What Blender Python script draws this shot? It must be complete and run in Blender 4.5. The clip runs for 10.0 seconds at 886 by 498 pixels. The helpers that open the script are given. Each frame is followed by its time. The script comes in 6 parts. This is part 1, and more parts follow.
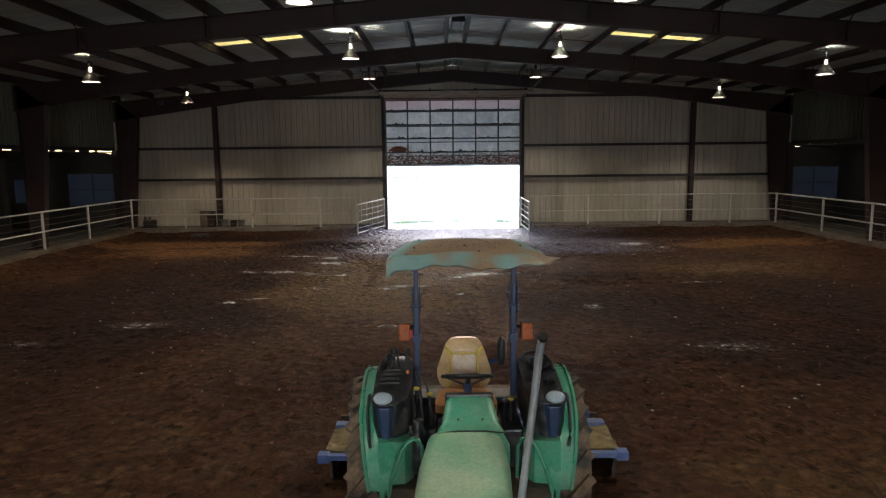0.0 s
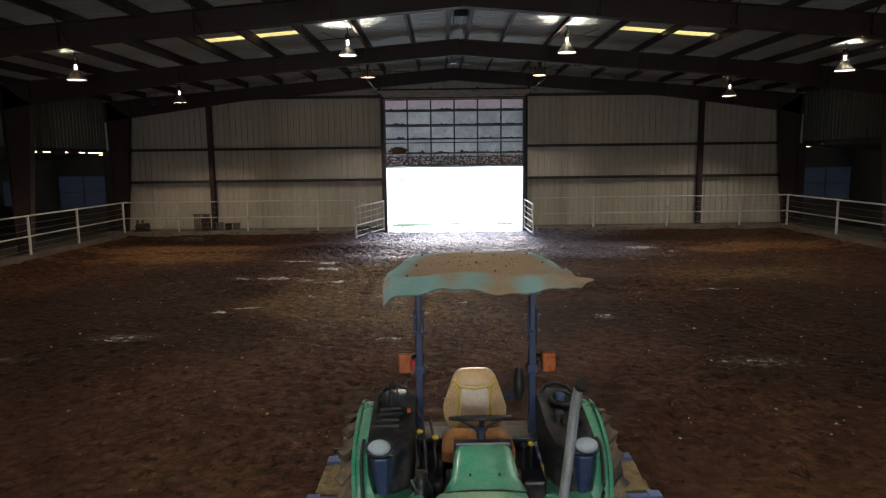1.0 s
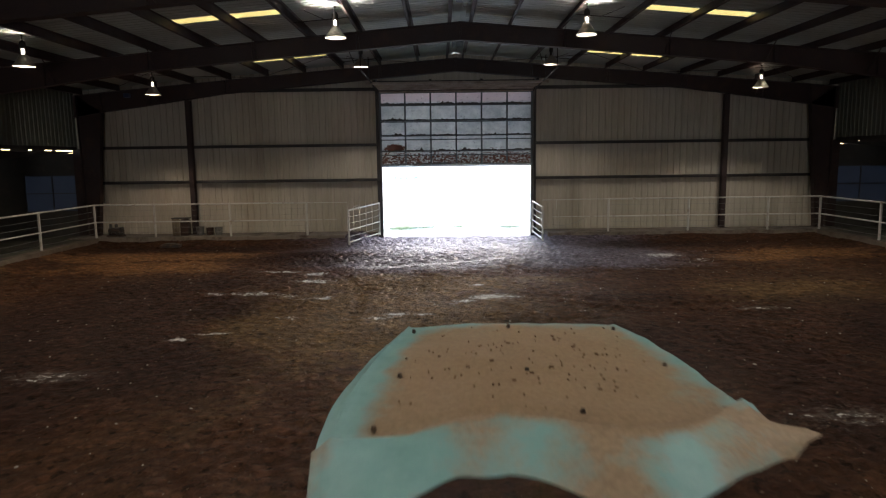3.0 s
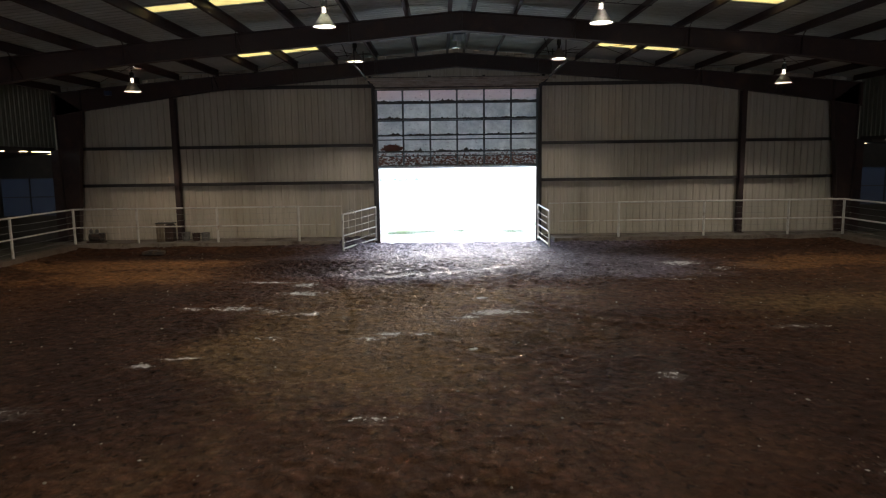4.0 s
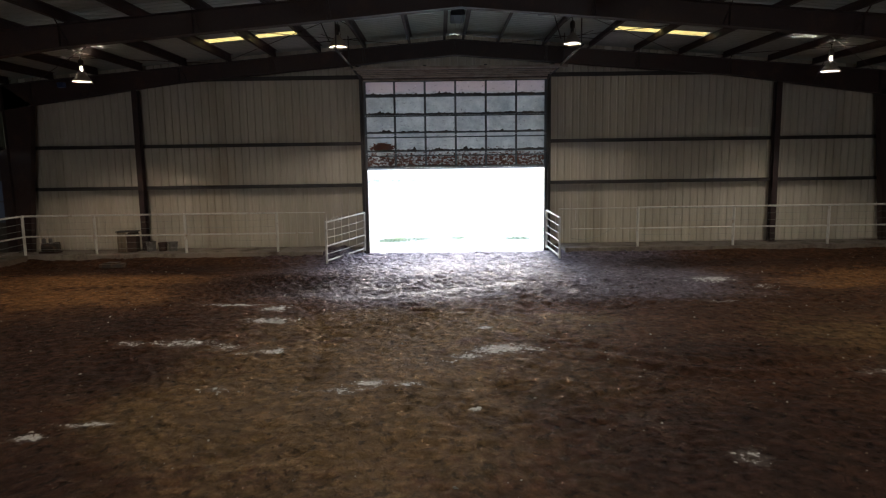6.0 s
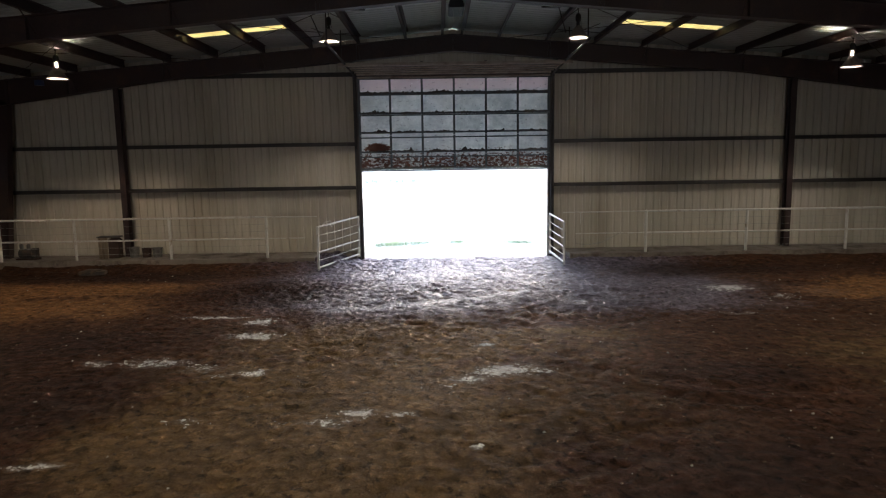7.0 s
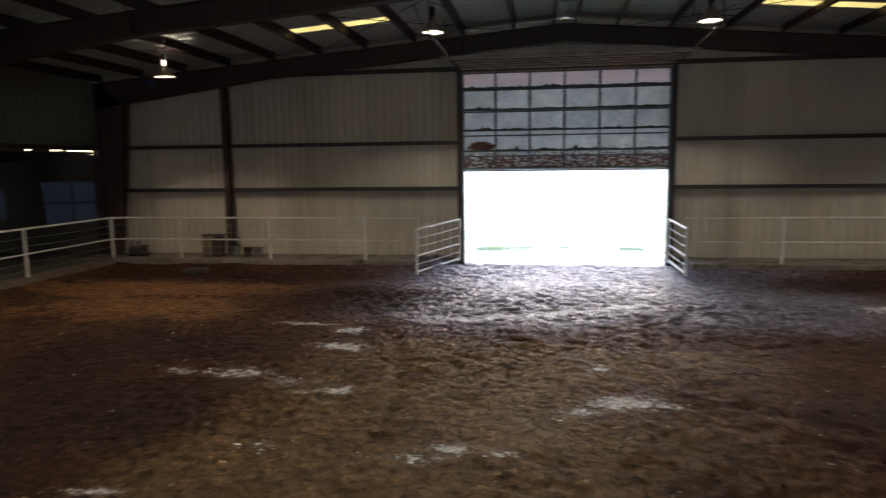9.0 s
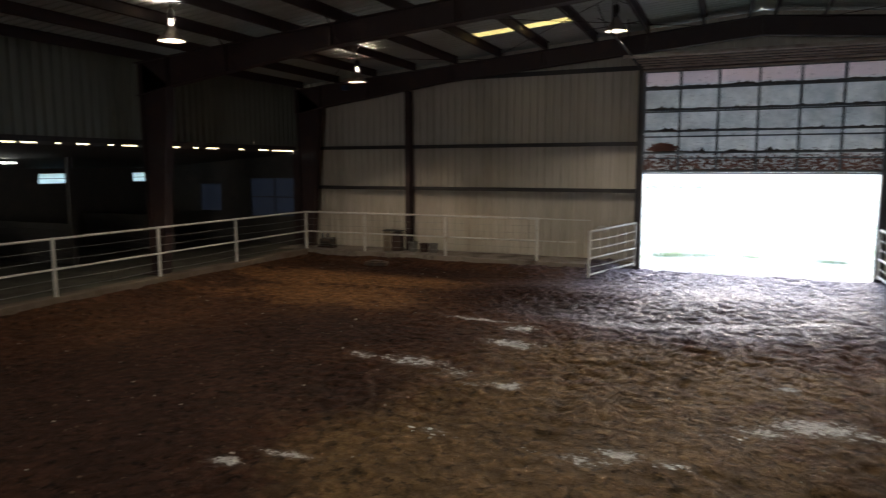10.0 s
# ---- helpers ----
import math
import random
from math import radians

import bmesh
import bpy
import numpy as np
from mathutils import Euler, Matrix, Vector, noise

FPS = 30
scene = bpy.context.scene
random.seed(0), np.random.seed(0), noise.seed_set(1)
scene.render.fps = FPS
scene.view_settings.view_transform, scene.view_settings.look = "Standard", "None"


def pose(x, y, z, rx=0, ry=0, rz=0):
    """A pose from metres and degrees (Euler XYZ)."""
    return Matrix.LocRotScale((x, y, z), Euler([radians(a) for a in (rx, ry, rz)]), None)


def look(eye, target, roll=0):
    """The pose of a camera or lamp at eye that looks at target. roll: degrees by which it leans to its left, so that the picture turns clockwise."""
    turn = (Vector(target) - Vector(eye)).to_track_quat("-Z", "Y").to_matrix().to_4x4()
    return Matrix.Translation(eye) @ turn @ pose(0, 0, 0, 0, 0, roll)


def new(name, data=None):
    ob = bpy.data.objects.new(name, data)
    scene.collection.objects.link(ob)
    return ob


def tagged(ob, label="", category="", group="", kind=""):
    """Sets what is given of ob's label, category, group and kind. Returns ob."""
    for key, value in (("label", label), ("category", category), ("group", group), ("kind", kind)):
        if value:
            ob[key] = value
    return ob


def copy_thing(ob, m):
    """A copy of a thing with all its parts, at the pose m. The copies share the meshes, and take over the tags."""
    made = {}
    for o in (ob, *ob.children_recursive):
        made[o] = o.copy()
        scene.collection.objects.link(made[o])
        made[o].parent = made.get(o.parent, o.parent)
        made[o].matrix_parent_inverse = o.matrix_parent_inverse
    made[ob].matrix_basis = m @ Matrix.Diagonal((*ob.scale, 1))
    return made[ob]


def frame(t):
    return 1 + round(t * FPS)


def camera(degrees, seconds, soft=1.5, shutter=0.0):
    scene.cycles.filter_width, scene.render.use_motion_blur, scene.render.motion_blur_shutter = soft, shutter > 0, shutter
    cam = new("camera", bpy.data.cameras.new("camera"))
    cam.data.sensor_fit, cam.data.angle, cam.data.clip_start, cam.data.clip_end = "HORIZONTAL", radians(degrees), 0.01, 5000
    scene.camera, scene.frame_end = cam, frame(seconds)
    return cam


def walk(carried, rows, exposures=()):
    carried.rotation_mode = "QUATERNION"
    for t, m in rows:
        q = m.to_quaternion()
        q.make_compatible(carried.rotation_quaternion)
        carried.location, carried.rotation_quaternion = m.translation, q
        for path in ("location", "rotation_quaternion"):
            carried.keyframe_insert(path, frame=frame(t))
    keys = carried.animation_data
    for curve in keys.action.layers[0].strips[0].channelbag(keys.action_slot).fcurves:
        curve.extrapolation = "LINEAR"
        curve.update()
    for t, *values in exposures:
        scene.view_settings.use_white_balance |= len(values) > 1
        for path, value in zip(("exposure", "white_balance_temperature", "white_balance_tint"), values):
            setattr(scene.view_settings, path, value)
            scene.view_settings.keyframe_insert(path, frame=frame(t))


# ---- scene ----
cam = camera(67.3, 10.0, soft=1.2, shutter=0.5)
PATH = [
    (0, (-0.499, -0.385, 3.281), (-0.499, 1.596, 3.01), -0.6),
    (0.5, (-0.521, 0.013, 3.278), (-0.522, 1.995, 3.009), -0.7),
    (1, (-0.55, 0.476, 3.278), (-0.55, 2.458, 3.01), -0.7),
    (1.5, (-0.556, 1.005, 3.274), (-0.557, 2.987, 3.007), -0.7),
    (2, (-0.571, 1.62, 3.268), (-0.572, 3.602, 3.0), -0.7),
    (2.5, (-0.586, 2.263, 3.263), (-0.587, 4.245, 2.995), -0.7),
    (2.7, (-0.59, 2.494, 3.255), (-0.59, 4.476, 2.984), -0.7),
    (4, (-0.578, 4.391, 3.239), (-0.579, 6.373, 2.972), -0.8),
    (4.5, (-0.561, 5.141, 3.23), (-0.563, 7.123, 2.964), -0.8),
    (5, (-0.541, 5.856, 3.225), (-0.541, 7.839, 2.959), -0.8),
    (5.5, (-0.513, 6.538, 3.22), (-0.513, 8.521, 2.954), -0.8),
    (7, (-0.462, 8.246, 3.257), (-0.458, 10.228, 2.992), -0.9),
    (7.5, (-0.452, 8.71, 3.242), (-0.449, 10.692, 2.978), -0.9),
    (8, (-0.465, 9.162, 3.225), (-0.462, 11.144, 2.961), -0.9),
    (8.5, (-0.518, 9.465, 3.2), (-0.556, 11.448, 2.941), -0.9),
    (9, (-0.578, 9.527, 3.17), (-0.877, 11.489, 2.916), -0.7),
    (9.5, (-0.588, 9.464, 3.158), (-1.138, 11.371, 2.909), -0.4),
    (10, (-0.6, 9.386, 3.16), (-1.385, 11.209, 2.913), -0.1),
]
walk(cam, [(t, look(eye, target, roll)) for t, eye, target, roll in PATH], exposures=((0, 3.0), (10, 3.0)))

# ---- world, sun, exposure ----
SUN_ELEV, SUN_AZ = 24.0, 6.0          # degrees; the sun stands behind the open door
world = bpy.data.worlds.new("sky")
scene.world = world
world.use_nodes = True
wn = world.node_tree.nodes
wl = world.node_tree.links
sky = wn.new("ShaderNodeTexSky")
sky.sky_type = "NISHITA"
sky.sun_disc = False
sky.sun_elevation = radians(SUN_ELEV)
sky.sun_rotation = radians(SUN_AZ)
sky.air_density = 1.3
sky.dust_density = 1.5
sky.ozone_density = 2.0
wn["Background"].inputs["Strength"].default_value = 0.12
wl.new(sky.outputs[0], wn["Background"].inputs["Color"])

sun_data = bpy.data.lights.new("sun", "SUN")
sun_data.energy = 0.72
sun_data.angle = radians(50)
sun_data.color = (0.58, 0.69, 1.0)
sun = new("sun", sun_data)
sun.matrix_world = look((4.0, 60, 17.0), (0, 22.0, 0))
LAMP_POWER = 37.0

# sky light standing in the half-open door
sky_light = bpy.data.lights.new("door_sky_light", "AREA")
sky_light.shape = "RECTANGLE"
sky_light.size, sky_light.size_y = 6.8, 2.4
sky_light.energy = 16.0
sky_light.color = (0.62, 0.70, 1.0)
door_sky = new("door_sky_light", sky_light)
door_sky.matrix_world = look((0, 31.5, 2.3), (0, 26.0, 0.0))

# daylight of the open door in the wall behind the walk's start
back_light = bpy.data.lights.new("back_door_daylight", "AREA")
back_light.shape = "RECTANGLE"
back_light.size, back_light.size_y = 6.0, 4.4
back_light.energy = 80.0
back_light.color = (0.92, 0.95, 1.0)
back_door_light = new("back_door_daylight", back_light)
back_door_light.matrix_world = look((0, -12.25, 2.3), (0, -2.0, 0.2))


# ---- material helpers ----
def nodes_of(name):
    m = bpy.data.materials.new(name)
    m.use_nodes = True
    nt = m.node_tree
    return m, nt, nt.nodes["Principled BSDF"]


def noise_node(nt, scale, detail=6, rough=0.6, vec=None):
    n = nt.nodes.new("ShaderNodeTexNoise")
    n.inputs["Scale"].default_value = scale
    n.inputs["Detail"].default_value = detail
    n.inputs["Roughness"].default_value = rough
    if vec is not None:
        nt.links.new(vec, n.inputs["Vector"])
    return n


def ramp(nt, fac, stops):
    r = nt.nodes.new("ShaderNodeValToRGB")
    e = r.color_ramp.elements
    while len(e) < len(stops):
        e.new(0.5)
    for k, (p, c) in enumerate(stops):
        e[k].position = p
        e[k].color = (c[0], c[1], c[2], 1) if not isinstance(c, (int, float)) else (c, c, c, 1)
    nt.links.new(fac, r.inputs["Fac"])
    return r.outputs["Color"]


def mix(nt, fac, a, b, kind="MIX"):
    n = nt.nodes.new("ShaderNodeMix")
    n.data_type = "RGBA"
    n.blend_type = kind
    for sock, v in ((n.inputs["Factor"], fac), (n.inputs[6], a), (n.inputs[7], b)):
        if isinstance(v, (int, float)):
            sock.default_value = v
        elif isinstance(v, tuple):
            sock.default_value = (v[0], v[1], v[2], 1)
        else:
            nt.links.new(v, sock)
    return n.outputs[2]


def bump(nt, b, height, strength=0.3, dist=0.01):
    n = nt.nodes.new("ShaderNodeBump")
    n.inputs["Strength"].default_value = strength
    n.inputs["Distance"].default_value = dist
    nt.links.new(height, n.inputs["Height"])
    nt.links.new(n.outputs["Normal"], b.inputs["Normal"])


def world_pos(nt, sx=1.0, sy=1.0, sz=1.0):
    g = nt.nodes.new("ShaderNodeNewGeometry")
    m = nt.nodes.new("ShaderNodeMapping")
    m.inputs["Scale"].default_value = (sx, sy, sz)
    nt.links.new(g.outputs["Position"], m.inputs["Vector"])
    return m.outputs["Vector"]


def surface(name, base, worn, rough=0.6, metal=0.0, fine=40.0, coarse=2.5, amount=0.5, relief=0.15, stretch=(1, 1, 1), vary=0.12):
    """Paint, steel, plastic or wood: a base colour with blotches of a worn colour, fine grain and slight relief."""
    m, nt, b = nodes_of(name)
    pos = world_pos(nt, *stretch)
    big = noise_node(nt, coarse, 8, 0.65, pos)
    small = noise_node(nt, fine, 4, 0.6, pos)
    mask = ramp(nt, big.outputs["Fac"], [(0.62 - 0.3 * amount, 0.0), (0.78 - 0.2 * amount, 1.0)])
    col = mix(nt, mask, base, worn)
    grain = ramp(nt, small.outputs["Fac"], [(0.25, 1.0 - 2 * vary), (0.75, 1.0 + vary)])
    col = mix(nt, 1.0, col, grain, "MULTIPLY")
    info = nt.nodes.new("ShaderNodeObjectInfo")
    tone = ramp(nt, info.outputs["Random"], [(0.0, 0.88), (1.0, 1.0)])
    col = mix(nt, 1.0, col, tone, "MULTIPLY")
    nt.links.new(col, b.inputs["Base Color"])
    r = ramp(nt, big.outputs["Fac"], [(0.3, max(0.05, rough - 0.1)), (0.7, min(1.0, rough + 0.12))])
    nt.links.new(r, b.inputs["Roughness"])
    b.inputs["Metallic"].default_value = metal
    bump(nt, b, small.outputs["Fac"], relief, 0.006)
    return m


# ---- materials ----
M_SIDING = surface("beige_siding_inside", (0.53, 0.46, 0.368), (0.40, 0.33, 0.246), 0.5, 0.0, 14, 0.9, 0.5, 0.05, (1, 1, 0.1), 0.07)
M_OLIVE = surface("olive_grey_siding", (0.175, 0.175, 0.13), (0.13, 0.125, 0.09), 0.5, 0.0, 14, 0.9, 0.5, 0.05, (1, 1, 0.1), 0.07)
M_ROOF = surface("pale_roof_sheet", (0.50, 0.54, 0.50), (0.40, 0.41, 0.36), 0.45, 0.0, 12, 0.6, 0.4, 0.05, (0.2, 1, 1), 0.05)
M_STEEL = surface("red_oxide_steel", (0.040, 0.018, 0.015), (0.075, 0.036, 0.025), 0.62, 0.0, 30, 1.6, 0.35, 0.1)
M_GIRT = surface("dark_girt_steel", (0.034, 0.026, 0.022), (0.055, 0.04, 0.033), 0.6, 0.0, 30, 1.6, 0.35, 0.1)
M_PIPE = surface("white_pipe_paint", (0.66, 0.62, 0.56), (0.36, 0.26, 0.18), 0.5, 0.0, 60, 5.0, 0.25, 0.12)
M_CABLE = surface("grey_wire", (0.35, 0.34, 0.32), (0.2, 0.15, 0.12), 0.4, 0.6, 60, 6.0, 0.3, 0.1)
M_STILE = surface("grey_door_frame", (0.070, 0.078, 0.085), (0.10, 0.07, 0.055), 0.5, 0.2, 40, 3.0, 0.35, 0.1)
# rolled-in rails and crossbar: light from below put into a paler brown
M_ANGLE = surface("brown_angle_steel", (0.46, 0.37, 0.30), (0.24, 0.17, 0.13), 0.5)
# same door skin seen from below, its weak light put into a dark colour
M_UNDER = surface("shaded_door_underside", (0.075, 0.052, 0.040), (0.045, 0.030, 0.024), 0.6, 0.0, 30, 2.0, 0.5, 0.1)
M_CONC = surface("dusty_concrete", (0.145, 0.105, 0.076), (0.085, 0.058, 0.040), 0.9, 0.0, 25, 1.4, 0.5, 0.35)
M_WALK = surface("dirt_covered_concrete", (0.23, 0.185, 0.15), (0.085, 0.056, 0.040), 0.95, 0.0, 22, 1.8, 0.55, 0.6)
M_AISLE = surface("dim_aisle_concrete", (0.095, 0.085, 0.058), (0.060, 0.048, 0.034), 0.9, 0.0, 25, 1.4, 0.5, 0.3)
M_GALV = surface("galvanised_track", (0.26, 0.26, 0.26), (0.17, 0.15, 0.14), 0.45, 0.6, 50, 5, 0.3, 0.06)
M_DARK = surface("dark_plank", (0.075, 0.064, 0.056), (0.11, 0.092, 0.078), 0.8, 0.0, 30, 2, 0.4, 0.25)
M_REFL = surface("aluminium_reflector", (0.33, 0.29, 0.24), (0.2, 0.15, 0.11), 0.4, 0.5, 40, 8, 0.3, 0.05)
M_SOCKET = surface("lamp_housing", (0.045, 0.04, 0.036), (0.08, 0.06, 0.045), 0.5, 0.3, 40, 8, 0.3, 0.05)
M_BLACK = surface("black_plastic", (0.022, 0.023, 0.026), (0.06, 0.055, 0.05), 0.5, 0.0, 60, 7, 0.35, 0.08)


def door_sheet():
    """Weathered translucent door skin: pale, rust flaking towards the bottom rows, grime lying on each section's lower rail."""
    m, nt, b = nodes_of("weathered_door_skin")
    pos = world_pos(nt)
    sep = nt.nodes.new("ShaderNodeSeparateXYZ")
    nt.links.new(pos, sep.inputs[0])
    big = noise_node(nt, 2.2, 10, 0.72, pos)
    flake = noise_node(nt, 9.0, 12, 0.74, world_pos(nt, 1.0, 1.0, 1.7))
    tone = ramp(nt, big.outputs["Fac"], [(0.35, (0.38, 0.41, 0.43)), (0.65, (0.64, 0.65, 0.65))])
    low = nt.nodes.new("ShaderNodeMapRange")
    low.inputs["From Min"].default_value = 3.75
    low.inputs["From Max"].default_value = 3.3
    low.inputs["To Min"].default_value = 0.0
    low.inputs["To Max"].default_value = 0.19
    nt.links.new(sep.outputs["Z"], low.inputs["Value"])
    add = nt.nodes.new("ShaderNodeMath")
    nt.links.new(low.outputs[0], add.inputs[0])
    nt.links.new(flake.outputs["Fac"], add.inputs[1])
    spot = nt.nodes.new("ShaderNodeMapping")
    spot.inputs["Location"].default_value = (2.46 / 0.50, 0.0, -3.68 / 0.17)
    spot.inputs["Scale"].default_value = (1 / 0.50, 0.0, 1 / 0.17)
    nt.links.new(pos, spot.inputs["Vector"])
    far = nt.nodes.new("ShaderNodeVectorMath")
    far.operation = "LENGTH"
    nt.links.new(spot.outputs["Vector"], far.inputs[0])
    block = ramp(nt, far.outputs["Value"], [(0.45, 0.36), (1.3, 0.0)])
    add2 = nt.nodes.new("ShaderNodeMath")
    nt.links.new(add.outputs[0], add2.inputs[0])
    nt.links.new(block, add2.inputs[1])
    rust_mask = ramp(nt, add2.outputs[0], [(0.648, 0.0), (0.668, 1.0)])
    rust = ramp(nt, big.outputs["Fac"], [(0.4, (0.17, 0.055, 0.03)), (0.62, (0.09, 0.04, 0.03))])
    pink = nt.nodes.new("ShaderNodeMapRange")
    pink.inputs["From Min"].default_value = 5.42
    pink.inputs["From Max"].default_value = 5.5
    nt.links.new(sep.outputs["Z"], pink.inputs["Value"])
    tone = mix(nt, pink.outputs[0], tone, (0.60, 0.55, 0.57))
    # dents: dark hollows and pale glints put into the colour
    dent = noise_node(nt, 8.0, 5, 0.6, world_pos(nt, 0.8, 1.0, 1.5))
    tone = mix(nt, ramp(nt, dent.outputs["Fac"], [(0.60, 0.0), (0.66, 0.55)]), tone, (0.16, 0.17, 0.18))
    tone = mix(nt, ramp(nt, dent.outputs["Fac"], [(0.30, 0.6), (0.36, 0.0)]), tone, (0.85, 0.86, 0.86))
    col = mix(nt, rust_mask, tone, rust)
    nt.links.new(col, b.inputs["Base Color"])
    b.inputs["Roughness"].default_value = 0.6
    tr = nt.nodes.new("ShaderNodeBsdfTranslucent")
    tcol = mix(nt, rust_mask, mix(nt, 0.5, tone, (0.9, 0.93, 0.95), "MULTIPLY"), (0.05, 0.03, 0.02))
    nt.links.new(tcol, tr.inputs["Color"])
    ms = nt.nodes.new("ShaderNodeMixShader")
    ms.inputs[0].default_value = 0.27
    nt.links.new(b.outputs[0], ms.inputs[1])
    nt.links.new(tr.outputs[0], ms.inputs[2])
    nt.links.new(ms.outputs[0], nt.nodes["Material Output"].inputs["Surface"])
    bump(nt, b, flake.outputs["Fac"], 0.25, 0.01)
    return m


def translucent(name, col, share, diffuse):
    m, nt, b = nodes_of(name)
    n = noise_node(nt, 1.6, 6, 0.6, world_pos(nt))
    c = ramp(nt, n.outputs["Fac"], [(0.3, tuple(v * 0.8 for v in col)), (0.7, col)])
    b.inputs["Base Color"].default_value = (*diffuse, 1)
    b.inputs["Roughness"].default_value = 0.5
    tr = nt.nodes.new("ShaderNodeBsdfTranslucent")
    nt.links.new(c, tr.inputs["Color"])
    ms = nt.nodes.new("ShaderNodeMixShader")
    ms.inputs[0].default_value = share
    nt.links.new(b.outputs[0], ms.inputs[1])
    nt.links.new(tr.outputs[0], ms.inputs[2])
    nt.links.new(ms.outputs[0], nt.nodes["Material Output"].inputs["Surface"])
    return m


M_DOOR = door_sheet()
M_SKYLIGHT = translucent("yellowed_skylight", (1.0, 0.80, 0.42), 0.72, (0.6, 0.48, 0.22))
M_PANE = translucent("dirty_bluish_pane", (0.40, 0.46, 0.60), 0.085, (0.045, 0.05, 0.058))
M_PANE2 = translucent("pale_pane", (0.88, 0.95, 0.93), 0.72, (0.5, 0.5, 0.5))


def dirt_floor():
    """Packed arena dirt: brown, with orange sand, dark damp soil and pale crust, plus light pools and dim zones tinted
    in, where the mesh's own layers say so.
    """
    m, nt, b = nodes_of("arena_dirt")
    pos = world_pos(nt)
    big = noise_node(nt, 0.35, 8, 0.65, pos)
    mid = noise_node(nt, 2.3, 12, 0.72, pos)
    lump = noise_node(nt, 7.0, 8, 0.65, pos)
    fine = noise_node(nt, 26.0, 8, 0.7, pos)
    speck = noise_node(nt, 11.0, 3, 0.5, pos)

    def math_node(kind, a, v):
        n = nt.nodes.new("ShaderNodeMath")
        n.operation = kind
        nt.links.new(a, n.inputs[0])
        if isinstance(v, (int, float)):
            n.inputs[1].default_value = v
        else:
            nt.links.new(v, n.inputs[1])
        return n.outputs[0]

    def layer(name, gain):
        a = nt.nodes.new("ShaderNodeAttribute")
        a.attribute_name = name
        return math_node("MULTIPLY", a.outputs["Fac"], gain)

    warp = nt.nodes.new("ShaderNodeVectorMath")
    warp.operation = "MULTIPLY_ADD"
    warp.inputs[1].default_value = (0.24, 0.24, 0.0)
    nt.links.new(mid.outputs["Color"], warp.inputs[0])
    nt.links.new(pos, warp.inputs[2])
    cells = nt.nodes.new("ShaderNodeTexVoronoi")
    cells.feature = "DISTANCE_TO_EDGE"
    cells.inputs["Scale"].default_value = 3.4
    nt.links.new(warp.outputs[0], cells.inputs["Vector"])
    broken = noise_node(nt, 2.9, 4, 0.6, world_pos(nt, 1.0, 0.8, 1))
    crack = ramp(nt, cells.outputs["Distance"], [(0.0, 0.25), (0.035, 1.0)])
    cracked = ramp(nt, broken.outputs["Fac"], [(0.50, 0.0), (0.60, 0.75)])
    # soil colours, with door and lamp light and its falloff tinted in
    col = ramp(nt, big.outputs["Fac"], [(0.36, (0.056, 0.023, 0.013)), (0.5, (0.078, 0.035, 0.019)), (0.64, (0.108, 0.054, 0.027))])
    col = mix(nt, 0.45, col, ramp(nt, mid.outputs["Fac"], [(0.32, (0.050, 0.022, 0.013)), (0.68, (0.118, 0.062, 0.032))]))
    # tan and sandy soil, lightened where the lamps' pools fall
    tan = ramp(nt, math_node("ADD", layer("tan", 0.5), mid.outputs["Fac"]), [(0.60, 0.0), (0.82, 1.0)])
    col = mix(nt, tan, col, ramp(nt, lump.outputs["Fac"], [(0.3, (0.122, 0.076, 0.034)), (0.7, (0.182, 0.118, 0.054))]))
    lit_sand = ramp(nt, math_node("ADD", layer("lit_sand", 0.5), mid.outputs["Fac"]), [(0.62, 0.0), (0.86, 1.0)])
    col = mix(nt, lit_sand, col, ramp(nt, lump.outputs["Fac"], [(0.3, (0.165, 0.080, 0.031)), (0.7, (0.25, 0.132, 0.056))]))
    # pale lilac before the door: the doorway's bluish light put into the soil colour
    broad = math_node("ADD", layer("door_glow", 0.75), math_node("MULTIPLY", math_node("ADD", mid.outputs["Fac"], lump.outputs["Fac"]), 0.5))
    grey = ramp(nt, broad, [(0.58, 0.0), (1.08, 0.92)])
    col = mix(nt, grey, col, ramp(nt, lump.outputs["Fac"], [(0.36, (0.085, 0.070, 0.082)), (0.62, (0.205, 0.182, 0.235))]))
    # pressed wheel line, its bluish glint put into the colour too
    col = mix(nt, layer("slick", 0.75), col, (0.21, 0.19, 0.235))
    # dark damp soil, and the dimmer light away from the lamps painted in
    dark_mask = ramp(nt, math_node("ADD", layer("damp_and_dim", 0.6), mid.outputs["Fac"]), [(0.62, 0.0), (0.95, 0.9)])
    col = mix(nt, dark_mask, col, ramp(nt, lump.outputs["Fac"], [(0.3, (0.030, 0.0145, 0.0105)), (0.7, (0.052, 0.026, 0.018))]))
    # grain, trodden clods, hoof pits and short cracks; the hollows' shade is darkened into the colour
    col = mix(nt, 1.0, col, (0.795, 0.727, 0.70), "MULTIPLY")
    col = mix(nt, 1.0, col, ramp(nt, fine.outputs["Fac"], [(0.3, 0.72), (0.7, 1.28)]), "MULTIPLY")
    grit = noise_node(nt, 75.0, 4, 0.65, pos)
    col = mix(nt, 1.0, col, ramp(nt, grit.outputs["Fac"], [(0.32, 0.70), (0.68, 1.30)]), "MULTIPLY")
    mottle = noise_node(nt, 1.1, 6, 0.7, pos)
    col = mix(nt, 1.0, col, ramp(nt, mottle.outputs["Fac"], [(0.36, 0.98), (0.64, 1.42)]), "MULTIPLY")
    warp2 = nt.nodes.new("ShaderNodeVectorMath")
    warp2.operation = "MULTIPLY_ADD"
    warp2.inputs[1].default_value = (0.22, 0.22, 0.0)
